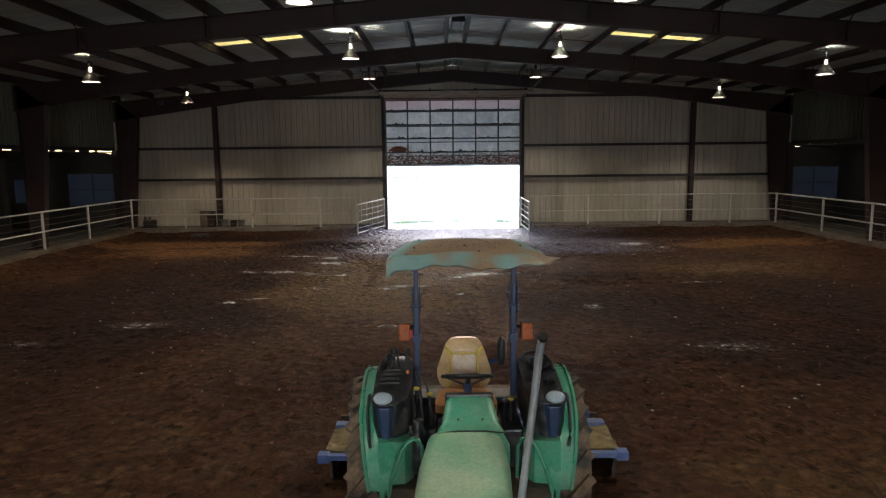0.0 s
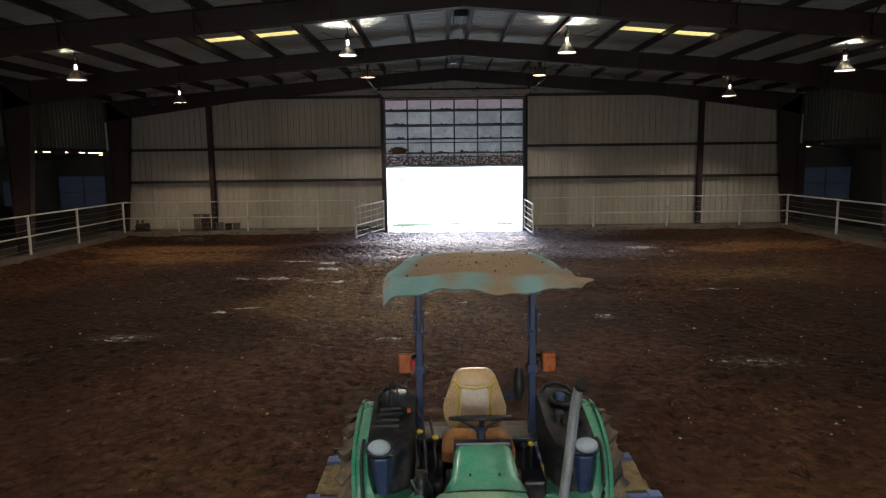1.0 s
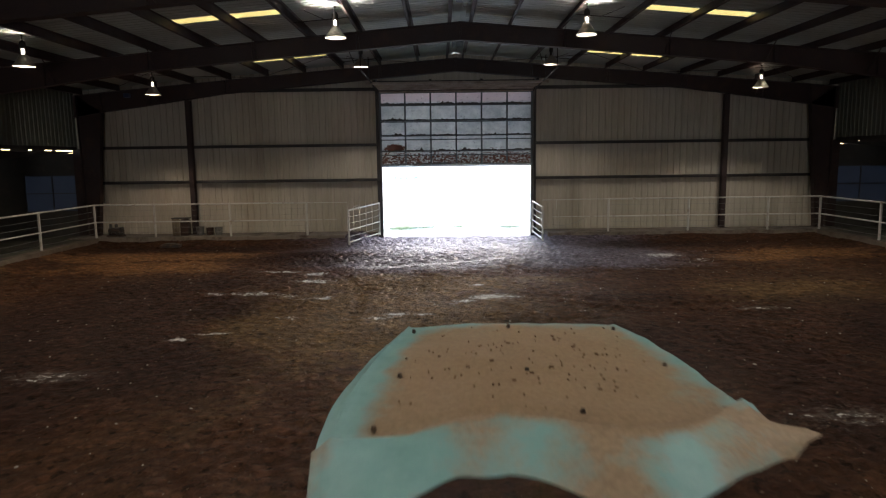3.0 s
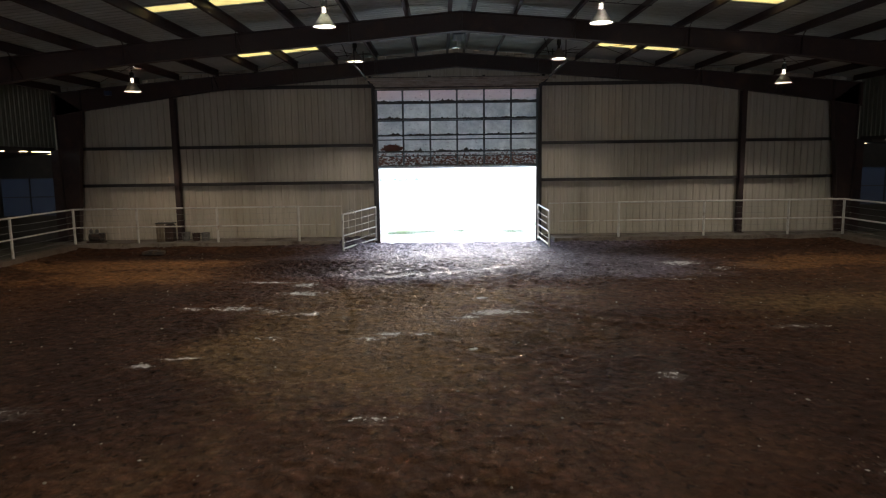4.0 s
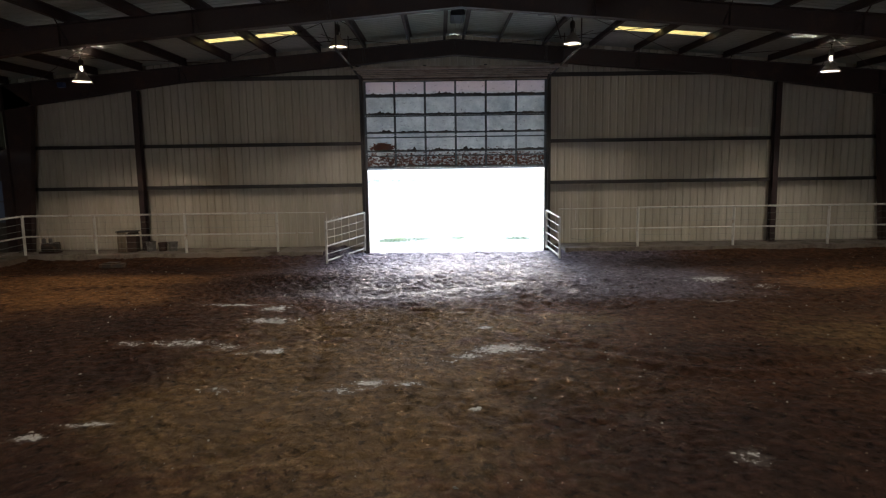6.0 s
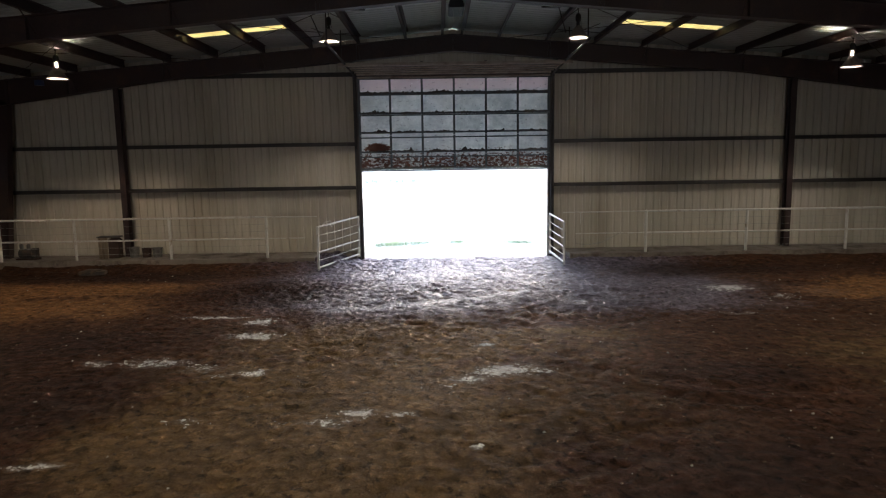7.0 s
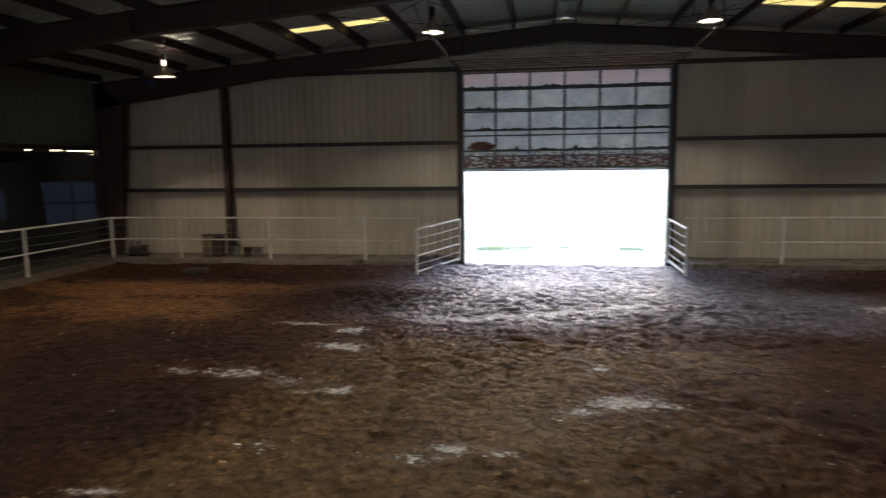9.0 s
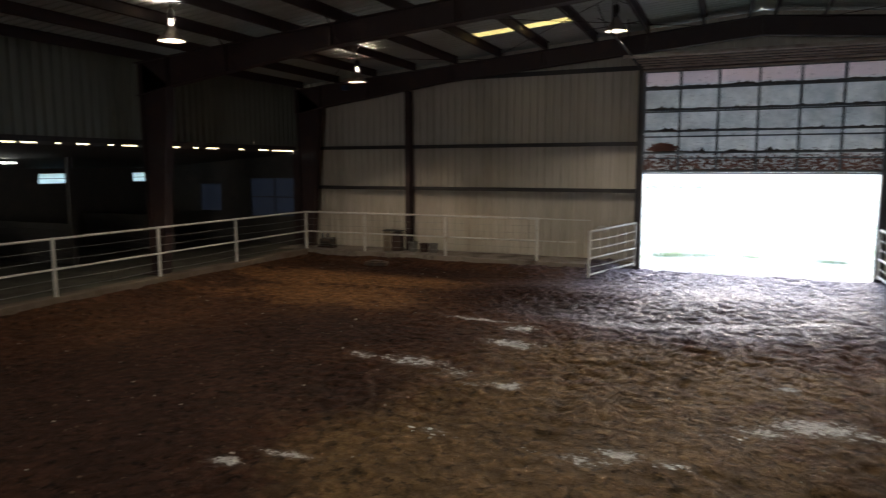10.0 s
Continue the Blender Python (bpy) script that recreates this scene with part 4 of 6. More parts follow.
for s, xs in ((-1, (11.8, 8.86, 5.87)), (1, (12.1, 9.0, 5.88))):
    fence = thing("pipe_fence", "white-painted two-rail pipe fence before the end wall", "fence", "arena fences")
    for x in xs:
        post(fence, s * x, FENCE_Y)
    pts = [FENCE_X, *xs]
    for a, b in zip(pts, pts[1:]):
        for name, z, r in (("top_rail", POST_TOP, 0.031), ("mid_rail", MID_RAIL, 0.026)):
            rail(name, fence, (s * a, FENCE_Y, z), (s * b, FENCE_Y, z), r)
    for a, b in zip(pts, pts[1:]):
        for z in (0.52, 0.72, 1.16, 1.38):
            rail("wire", fence, (s * a, FENCE_Y, z), (s * b, FENCE_Y, z), 0.004, M_CABLE, 0.015)
    end = 4.3 if s < 0 else 3.3
    rail("top_rail", fence, (s * xs[-1], FENCE_Y, POST_TOP), (s * end, FENCE_Y, POST_TOP - 0.01), 0.016)
    rail("mid_rail", fence, (s * xs[-1], FENCE_Y, MID_RAIL), (s * (end + 0.4), FENCE_Y, MID_RAIL), 0.016)
    if s > 0:
        bm = bmesh.new()
        bent(bm, [(5.1, FENCE_Y, 0.95), (4.8, FENCE_Y - 0.03, 0.8), (4.5, FENCE_Y - 0.05, 0.66), (4.1, FENCE_Y - 0.04, 0.58), (3.7, FENCE_Y, 0.62)], 0.008, 6)
        part("wire", bm, M_CABLE, fence, "loose hanging wire")
        rail("tie", fence, (3.85, FENCE_Y, 1.6), (3.85, FENCE_Y, 1.22), 0.012)


def gate(hinge, free, label, sag):
    g = thing("pipe_gate", label, "gate", "door gates")
    h, f = Vector((*hinge, 0)), Vector((*free, -sag))
    lo, hi = 0.26, 1.49
    up = lambda z: Vector((0, 0, z))
    for p, nm in ((h, "hinge_stile"), (f, "stile")):
        bm = bmesh.new()
        box(bm, p.x - 0.03, p.y - 0.03, p.z + lo - 0.06, p.x + 0.03, p.y + 0.03, p.z + hi + 0.03, 0.006)
        part(nm, bm, M_PIPE, g)
    for nm, z, r in (("top_rail", hi, 0.03), ("bottom_rail", lo + 0.02, 0.03), ("mid_rail", 0.74, 0.026), ("wire", 0.5, 0.011), ("wire", 1.0, 0.011), ("wire", 1.24, 0.011)):
        rail(nm, g, h + up(z), f + up(z), r, None, 0.02 if nm == "wire" else 0)
    return g, f


g, f = gate((-3.13, 29.6), (-4.12, 27.8), "white pipe gate swung open and sagging beside the door", 0.14)
bm = bmesh.new()
bent(bm, [f + Vector(v) for v in ((0.1, 0.1, 1.5), (0.2, 0.2, 1.62), (0.32, 0.32, 1.64), (0.42, 0.42, 1.5), (0.36, 0.4, 1.46), (0.26, 0.3, 1.58), (0.16, 0.2, 1.5))], 0.014, 6)
part("rope_loop", bm, M_PIPE, g, "coiled pale chain over the top rail")
gate((3.04, 29.6), (3.21, 28.03), "white pipe gate swung open beside the door", 0.12)

# ---- side aisles ----
for s in (-1, 1):
    name = "west" if s < 0 else "east"
    X1 = s * 22.4
    w = wall_of("wall_aisle_" + name, "dark board wall of the low side aisle")
    wins = [(24.97, 26.04), (28.92, 29.62)] if s < 0 else []
    z0, z1 = 2.58, 2.93
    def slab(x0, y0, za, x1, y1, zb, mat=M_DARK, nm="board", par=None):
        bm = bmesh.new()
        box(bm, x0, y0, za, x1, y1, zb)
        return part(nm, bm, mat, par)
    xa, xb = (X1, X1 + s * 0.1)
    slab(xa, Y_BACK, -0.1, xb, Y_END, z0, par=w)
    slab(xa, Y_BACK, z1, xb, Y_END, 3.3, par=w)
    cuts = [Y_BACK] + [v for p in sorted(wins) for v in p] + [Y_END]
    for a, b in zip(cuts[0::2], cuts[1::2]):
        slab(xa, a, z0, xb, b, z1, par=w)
    for k, (a, b) in enumerate(sorted(wins)):
        win = thing("window_%d" % (k + 1), "small bright pane high in the dark aisle wall", "window", "aisle windows", "structure", (X1, a, z0))
        bm = bmesh.new()
        box(bm, s * 0.04, -0.01, -0.01, s * 0.05, b - a + 0.01, z1 - z0 + 0.01)
        part("pane", bm, M_PANE2, win)
        bm = bmesh.new()
        box(bm, s * 0.0, 0.004, 0.16, s * 0.035, b - a - 0.004, 0.18)
        part("window_bar", bm, M_DARK, win)
    # end wall of the aisle with big dim panes
    e = wall_of("wall_aisle_end_" + name, "dark boards with dim bluish panes closing the aisle")
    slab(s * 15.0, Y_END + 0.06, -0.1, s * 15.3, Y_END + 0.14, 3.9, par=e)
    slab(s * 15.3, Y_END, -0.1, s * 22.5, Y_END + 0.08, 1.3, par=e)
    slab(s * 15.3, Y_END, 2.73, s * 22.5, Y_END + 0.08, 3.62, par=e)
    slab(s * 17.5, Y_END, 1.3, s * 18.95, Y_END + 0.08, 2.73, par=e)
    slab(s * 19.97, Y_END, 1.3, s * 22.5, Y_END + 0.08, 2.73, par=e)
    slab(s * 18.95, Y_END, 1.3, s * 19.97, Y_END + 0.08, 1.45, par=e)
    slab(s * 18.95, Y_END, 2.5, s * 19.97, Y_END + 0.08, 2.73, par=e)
    win = thing("window_4" if s < 0 else "window_6", "dim bluish panes in a dark frame", "window", "aisle windows", "structure", (s * 15.3, Y_END, 1.3))
    for i in range(2):
        for j in range(2):
            bm = bmesh.new()
            box(bm, s * (-0.02 + i * 1.11), 0.03, -0.02 + j * 0.73, s * (1.09 + i * 1.13), 0.04, 0.71 + j * 0.75)
            part("pane", bm, M_PANE, win)
    bm = bmesh.new()
    box(bm, s * 1.08, 0.0, 0.0, s * 1.12, 0.05, 1.43)
    box(bm, 0.0, 0.0, 0.70, s * 2.2, 0.05, 0.74)
    part("window_bar", bm, M_DARK, win)
    win = thing("window_5" if s < 0 else "window_7", "dim bluish pane in the aisle end wall", "window", "aisle windows", "structure", (s * 18.95, Y_END, 1.45))
    bm = bmesh.new()
    box(bm, s * -0.02, 0.03, -0.02, s * 1.04, 0.04, 1.08)
    part("pane", bm, M_PANE, win)
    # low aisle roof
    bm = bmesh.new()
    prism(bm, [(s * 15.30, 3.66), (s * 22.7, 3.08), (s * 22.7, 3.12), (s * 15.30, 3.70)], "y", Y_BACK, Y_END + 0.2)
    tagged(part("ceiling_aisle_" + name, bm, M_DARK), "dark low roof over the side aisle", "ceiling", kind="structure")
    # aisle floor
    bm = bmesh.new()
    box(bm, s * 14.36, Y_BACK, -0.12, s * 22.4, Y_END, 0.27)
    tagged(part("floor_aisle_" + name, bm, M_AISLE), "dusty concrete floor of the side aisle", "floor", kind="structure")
    # closure lumps under the siding, with daylight between
    rng = random.Random(11 + s)
    closure = thing("closure_strip", "dark broken closure strip below the siding with daylight gaps", "closure strip", kind="structure")
    holes = []
    y = Y_BACK + 0.6
    while y < (18.0 if s < 0 else Y_END - 0.3):
        holes.append((y, y + (rng.uniform(0.05, 0.4) if s < 0 else rng.uniform(0.02, 0.12))))
        y = holes[-1][1] + rng.uniform(0.25, 1.3)
    if s < 0:
        holes += [(18.6, 19.4), (19.52, 19.91), (20.36, 20.52), (20.91, 21.28), (21.84, 22.0), (22.24, 22.75), (23.8, 24.27),
                  (24.77, 25.0), (25.31, 25.84), (26.77, 27.04), (27.77, 28.29), (28.49, 29.95)]
    edges = [Y_BACK] + [v for h in holes for v in h] + [Y_END]
    for y, y2 in zip(edges[0::2], edges[1::2]):
        bm = bmesh.new()
        box(bm, s * 15.26, y, 3.69, s * 15.31, y2, 3.79)
        part("piece", bm, M_DARK, closure)
    bm = bmesh.new()
    box(bm, s * 15.255, Y_BACK, 3.732, s * 15.315, Y_END, 3.80)
    part("flashing", bm, M_DARK, closure)
    # stall posts and partitions in the aisle
    for y in (26.5, 22.8, 19.0, 15.0, 11.0, 7.0):
        bm = bmesh.new()
        box(bm, s * 18.0, y - 0.07, 0.27, s * 18.14, y + 0.07, 3.45)
        tagged(part("aisle_post", bm, M_DARK), "dark wooden post in the side aisle", "post", "aisle posts", "structure")
        part_wall = thing("stall_partition", "dark plank stall partition in the side aisle", "stall", "stall partitions")
        for k in range(6):
            bm = bmesh.new()
            box(bm, s * 18.2, y - 0.02, 0.32 + k * 0.2, s * 22.3, y + 0.02, 0.51 + k * 0.2)
            part("plank", bm, M_DARK, part_wall)

tube_glow, _, b_t = nodes_of("lit_fluorescent_tube")
b_t.inputs["Emission Color"].default_value = (0.95, 0.97, 0.9, 1)
b_t.inputs["Emission Strength"].default_value = 2.5
strip_lamp = thing("strip_lamp", "lit fluorescent strip lamp under the low aisle roof", "ceiling lamp", at=(-19.0, 20.7, 3.27))
bm = bmesh.new()
tube(bm, (0, 0.03, 0), (0, 1.19, 0), 0.022, 10)
part("tube", bm, tube_glow, strip_lamp, "glowing tube")
bm = bmesh.new()
box(bm, -0.05, 0.0, 0.03, 0.05, 1.22, 0.12, 0.006)
box(bm, -0.02, 0.0, -0.025, 0.02, 0.03, 0.03)
box(bm, -0.02, 1.19, -0.025, 0.02, 1.22, 0.03)
part("tray", bm, M_GALV, strip_lamp)

# ---- tractor ----
M_GREEN = surface("green_paint", (0.07, 0.31, 0.19), (0.18, 0.34, 0.23), 0.30, 0.0, 50, 3.5, 0.5, 0.04)
M_HOOD = surface("dusty_green_paint", (0.14, 0.34, 0.21), (0.37, 0.46, 0.31), 0.38, 0.0, 40, 1.5, 0.85, 0.05)
M_TYRE = surface("muddy_rubber", (0.040, 0.034, 0.030), (0.24, 0.155, 0.10), 0.9, 0.0, 30, 5.0, 0.75, 0.5)
M_ROPS = surface("blue_black_steel", (0.020, 0.042, 0.125), (0.035, 0.052, 0.11), 0.42, 0.0, 60, 6, 0.4, 0.05)
M_BLUE = surface("faded_blue_paint", (0.065, 0.105, 0.27), (0.12, 0.13, 0.2), 0.55, 0.0, 40, 4, 0.5, 0.15)
M_SEAT = surface("tan_vinyl", (0.74, 0.50, 0.27), (0.62, 0.37, 0.16), 0.30, 0.0, 70, 6.0, 0.45, 0.05)
M_SEAT2 = surface("worn_pale_vinyl", (0.80, 0.64, 0.54), (0.72, 0.52, 0.36), 0.28, 0.0, 70, 6.0, 0.4, 0.05)
M_CUSHION = surface("torn_brown_vinyl", (0.30, 0.135, 0.045), (0.20, 0.085, 0.03), 0.45, 0.0, 60, 8.0, 0.4, 0.2)
M_PIPING = surface("yellow_piping", (0.78, 0.56, 0.12), (0.68, 0.46, 0.12), 0.45, 0.0, 60, 8.0, 0.3, 0.05)
M_CONSOLE = surface("dusty_black_plastic", (0.014, 0.016, 0.022), (0.11, 0.095, 0.080), 0.36, 0.0, 60, 7.0, 0.48, 0.12)
M_PANEL = surface("blue_grey_plastic", (0.032, 0.052, 0.125), (0.06, 0.075, 0.12), 0.4, 0.0, 60, 5.0, 0.4, 0.06)
M_PIPE_EX = surface("grey_exhaust_steel", (0.46, 0.48, 0.52), (0.28, 0.26, 0.26), 0.32, 0.4, 50, 7.0, 0.4, 0.08, (1, 1, 0.4))
M_FLAT_BLACK = surface("flat_black", (0.01, 0.01, 0.01), (0.02, 0.018, 0.016), 0.9)
M_AMBER = surface("amber_lens", (0.52, 0.12, 0.02), (0.36, 0.08, 0.02), 0.3, 0.0, 80, 10.0, 0.3, 0.1)
M_RED = surface("red_lens", (0.6, 0.015, 0.04), (0.5, 0.02, 0.03), 0.3, 0.0, 80, 10.0, 0.3, 0.1)
M_LENS = surface("headlight_lens", (0.42, 0.48, 0.54), (0.30, 0.35, 0.40), 0.10, 0.0, 90, 12.0, 0.3, 0.12)
M_IRON = surface("greasy_cast_iron", (0.055, 0.043, 0.035), (0.15, 0.095, 0.06), 0.75, 0.2, 40, 5.0, 0.6, 0.4)
M_YELLOW = surface("yellow_plastic", (0.6, 0.42, 0.03), (0.5, 0.33, 0.05), 0.45)
M_HAY = surface("dry_hay_mat", (0.23, 0.165, 0.075), (0.14, 0.095, 0.045), 0.95, 0.0, 90, 9.0, 0.6, 0.9)


def canopy_paint():
    m, nt, b = nodes_of("canopy_fibreglass")
    tc = nt.nodes.new("ShaderNodeAttribute")
    tc.attribute_name = "grime"
    pos = world_pos(nt)
    n = noise_node(nt, 5.0, 10, 0.68, pos)
    f = noise_node(nt, 60, 6, 0.65, pos)
    s = nt.nodes.new("ShaderNodeMath")
    s.operation = "ADD"
    nt.links.new(tc.outputs["Fac"], s.inputs[0])
    nt.links.new(n.outputs["Fac"], s.inputs[1])
    mask = ramp(nt, s.outputs[0], [(0.70, 0.0), (0.98, 1.0)])
    teal = ramp(nt, n.outputs["Fac"], [(0.3, (0.12, 0.24, 0.23)), (0.7, (0.20, 0.33, 0.33))])
    brown = ramp(nt, f.outputs["Fac"], [(0.3, (0.17, 0.105, 0.058)), (0.7, (0.26, 0.175, 0.105))])
    nt.links.new(mix(nt, mask, teal, brown), b.inputs["Base Color"])
    b.inputs["Roughness"].default_value = 0.6
    bump(nt, b, f.outputs["Fac"], 0.2, 0.005)
    return m


M_CANOPY = canopy_paint()

TX, TY = -0.31, 5.2
tractor = thing("tractor", "dusty green utility tractor with a sagging stained canopy", "tractor", at=(TX, TY, 0))


def tyre_bm(r, w, rim, lug_h):
    bm = bmesh.new()
    h = w / 2
    prof = [(rim, -h * 0.75), (rim + 0.04, -h * 0.9), (r - 0.12, -h), (r - 0.05, -h * 0.96), (r - lug_h, -h * 0.7), (r - lug_h, h * 0.7), (r - 0.05, h * 0.96), (r - 0.12, h), (rim + 0.04, h * 0.9), (rim, h * 0.75)]
    revolve(bm, prof, 40, (0, 0, 0), "X")
    return bm


def lug_bm(r, w, lug_h, s):
    h = w / 2
    rr = r - lug_h / 2
    p = Vector((s * h * 0.96, rr - 0.02, 0.0))
    q = Vector((s * 0.01, math.cos(0.30) * rr, math.sin(0.30) * rr))
    return beam(bmesh.new(), p, q, 0.07, lug_h + 0.02, (p + q) * Vector((0, 1, 1)))


def rim_bm(r, w):
    bm = bmesh.new()
    h = w / 2
    revolve(bm, [(r + 0.005, -h * 0.8), (r - 0.03, -h * 0.6), (r - 0.05, 0.0), (0.14, 0.03), (0.12, 0.06), (0.0, 0.07), (0.0, 0.03), (0.14, -0.0), (r - 0.06, -0.02), (r - 0.04, h * 0.7), (r + 0.005, h * 0.8)], 28, (0, 0, 0), "X")
    for k in range(8):
        a = 2 * math.pi * k / 8
        tube(bm, (0.03, 0.18 * math.cos(a), 0.18 * math.sin(a)), (0.065, 0.18 * math.cos(a), 0.18 * math.sin(a)), 0.015, 6)
    return bm


for s in (-1, 1):
    for nm, r, w, rim, x, y, lugs in (("rear_wheel", 0.70, 0.38, 0.36, 0.78, 0.0, 22), ("front_wheel", 0.45, 0.26, 0.22, 0.78, -2.05, 18)):
        tyre = part(nm, tyre_bm(r, w, rim, 0.05), M_TYRE, tractor, "mud-caked lugged rubber tyre")
        tyre.matrix_local = pose(s * x, y, r - 0.005, 0, 0, 0 if s > 0 else 180)
        part("rim", rim_bm(rim, w), M_YELLOW, tyre, "yellow wheel rim")
        for side in (-1, 1):
            mesh = None
            for k in range(lugs):
                if mesh is None:
                    lug = part("lug", lug_bm(r, w, 0.05, side), M_TYRE, tyre)
                    mesh = lug.data
                else:
                    lug = new("lug", mesh)
                    lug.parent = tyre
                lug.rotation_euler = (2 * math.pi * (k + (0.5 if side > 0 else 0.0)) / lugs, 0, 0)

# chassis
bm = bmesh.new()
box(bm, -0.17, -2.2, 0.5, 0.17, 0.35, 0.88, 0.03)
box(bm, -0.26, -0.35, 0.45, 0.26, 0.4, 0.95, 0.05)
tube(bm, (-0.8, 0, 0.7), (0.8, 0, 0.7), 0.13, 16)
box(bm, -0.7, -2.12, 0.38, 0.7, -1.98, 0.5, 0.02)
part("chassis", bm, M_IRON, tractor, "greasy brown cast-iron transmission and axles")
bm = bmesh.new()
box(bm, -0.6, -0.95, 0.74, 0.6, -0.25, 0.78, 0.01)
part("footplate", bm, M_IRON, tractor)
bm = bmesh.new()
box(bm, -0.24, -0.75, 0.78, 0.24, -0.66, 1.3, 0.02)
part("firewall", bm, M_CONSOLE, tractor)


# hood: a loft of rounded cross-sections from the nose to the cowl
def loft(rows, n=14):
    """rows: (y, half width, base z, top z, shoulder); a closed skin through rounded arches."""
    bm = bmesh.new()
    rings = []
    for y, w, zb, zt, sh in rows:
        ring = [bm.verts.new((-w, y, zb))]
        for k in range(n + 1):
            a = math.pi * (1 - k / n)
            c, d = math.cos(a), math.sin(a)
            x = w * math.copysign(abs(c) ** sh, c)
            z = zt - (zt - zb) * 0.45 + (zt - zb) * 0.45 * d ** sh
            ring.append(bm.verts.new((x, y, z)))
        ring.append(bm.verts.new((w, y, zb)))
        rings.append(ring)
    for ra, rb in zip(rings, rings[1:]):
        for k in range(len(ra) - 1):
            bm.faces.new((ra[k], ra[k + 1], rb[k + 1], rb[k]))
        bm.faces.new((ra[-1], ra[0], rb[0], rb[-1]))
    bm.faces.new(rings[0])
    bm.faces.new(rings[-1][::-1])
    bmesh.ops.recalc_face_normals(bm, faces=bm.faces[:])
    return bm


hood = smooth(part("hood", loft([(-2.62, 0.23, 0.72, 0.98, 0.5), (-2.55, 0.27, 0.7, 1.06, 0.45), (-2.2, 0.305, 0.7, 1.14, 0.42), (-1.6, 0.318, 0.74, 1.235, 0.42),
                                 (-1.3, 0.315, 0.78, 1.275, 0.42), (-0.99, 0.285, 0.82, 1.315, 0.42)]), M_HOOD, tractor, "faded green hood under a film of dust"), 35)
hood.matrix_local = pose(0.022, 0, 0, 0, 0, -3.5)
smooth(part("cowl", loft([(-0.985, 0.285, 0.82, 1.315, 0.42), (-0.9, 0.255, 0.86, 1.335, 0.36), (-0.86, 0.22, 0.9, 1.36, 0.3), (-0.76, 0.195, 0.95, 1.455, 0.28), (-0.69, 0.185, 0.95, 1.47, 0.28)]), M_GREEN, tractor), 35)
bm = bmesh.new()
box(bm, -0.185, -0.688, 1.28, 0.185, -0.62, 1.485, 0.015)
part("dashboard", bm, M_CONSOLE, tractor)
for x in (-0.09, 0.09):
    bm = bmesh.new()
    revolve(bm, [(0.0, -0.006), (0.008, -0.006), (0.008, 0.004), (0.0, 0.004)], 8, (x, -0.875, 1.362), "Y")
    part("screw", bm, M_IRON, tractor)
bm = bmesh.new()
bent(bm, [(-0.292, -0.987, 1.1), (-0.287, -0.987, 1.22), (-0.24, -0.987, 1.302), (-0.1, -0.987, 1.318), (0.1, -0.987, 1.318), (0.24, -0.987, 1.302), (0.287, -0.987, 1.22), (0.292, -0.987, 1.1)], 0.006, 6)
part("hood_seam", bm, M_FLAT_BLACK, tractor, "dark rubber seam between hood and cowl")
bm = bmesh.new()
box(bm, -0.24, -2.66, 0.74, 0.24, -2.615, 0.96, 0.015)
part("grille", bm, M_CONSOLE, tractor)

# exhaust
bm = bmesh.new()
bent(bm, [(0.275, -1.62, 0.9), (0.293, -1.6, 1.1), (0.326, -1.59, 1.4), (0.374, -1.58, 1.8), (0.403, -1.58, 2.08), (0.411, -1.60, 2.15), (0.417, -1.65, 2.20)], 0.025, 14)
exhaust = smooth(part("exhaust_pipe", bm, M_PIPE_EX, tractor, "grey steel exhaust stack with heat stains"), 50)
# black cap on the pipe end: the hollow's darkness as a colour
bm = bmesh.new()
d = Vector((0.005, -0.05, 0.05)).normalized()
e = Vector((0.417, -1.65, 2.20))
tube(bm, e - d * 0.03, e + d * 0.006, 0.029, 14)
part("exhaust_mouth", bm, M_FLAT_BLACK, exhaust, "black disc drawn as the dark hollow of the pipe mouth")

# steering
bm = bmesh.new()
bmesh.ops.create_uvsphere(bm, u_segments=10, v_segments=6, radius=0.045, matrix=Matrix.Diagonal((1, 1, 0.5, 1)))
ring = []
for k in range(28):
    a = 2 * math.pi * k / 28
    ring.append((0.205 * math.cos(a), 0.205 * math.sin(a), 0.075))
for k in range(28):
    tube(bm, ring[k], ring[(k + 1) % 28], 0.015, 8)
for a in (1.57, 3.66, 5.76):
    beam(bm, (0, 0, 0), (0.2 * math.cos(a), 0.2 * math.sin(a), 0.073), 0.035, 0.014)
wheel = smooth(part("steering_wheel", bm, M_BLACK, tractor), 50)
wheel.matrix_local = pose(0.0, -0.42, 1.46, 20.5, 0, 180)
bm = bmesh.new()
tube(bm, (0, -0.66, 1.22), (0, -0.43, 1.49), 0.04, 12, 0.028)
part("steering_column", bm, M_PANEL, tractor)

# seat
def pad(w, h, t, top=0.75, segs=14):
    """An upholstered pad standing in the xz plane, thickness along y, narrowing to the top."""
    bm = bmesh.new()
    bmesh.ops.create_cube(bm, size=1)
    bmesh.ops.subdivide_edges(bm, edges=bm.edges[:], cuts=7, use_grid_fill=True)
    for v in bm.verts:
        u, q, k = v.co.x * 2, v.co.y * 2, v.co.z * 2
        r = (abs(u) ** 6 + abs(k) ** 6) ** (1 / 6)
        m = max(abs(u), abs(k), 1e-6)
        sc = m / max(r, 1e-6)
        u2, k2 = u * sc, k * sc
        puff = 1 - 0.55 * max(0.0, m - 0.55) / 0.45
        width = 1 - (1 - top) * max(0.0, (k2 + 0.3) / 1.3) - 0.10 * max(0.0, (-k2 - 0.4) / 0.6)
        v.co = Vector((u2 * w / 2 * width, q * t / 2 * puff, k2 * h / 2))
    return bm


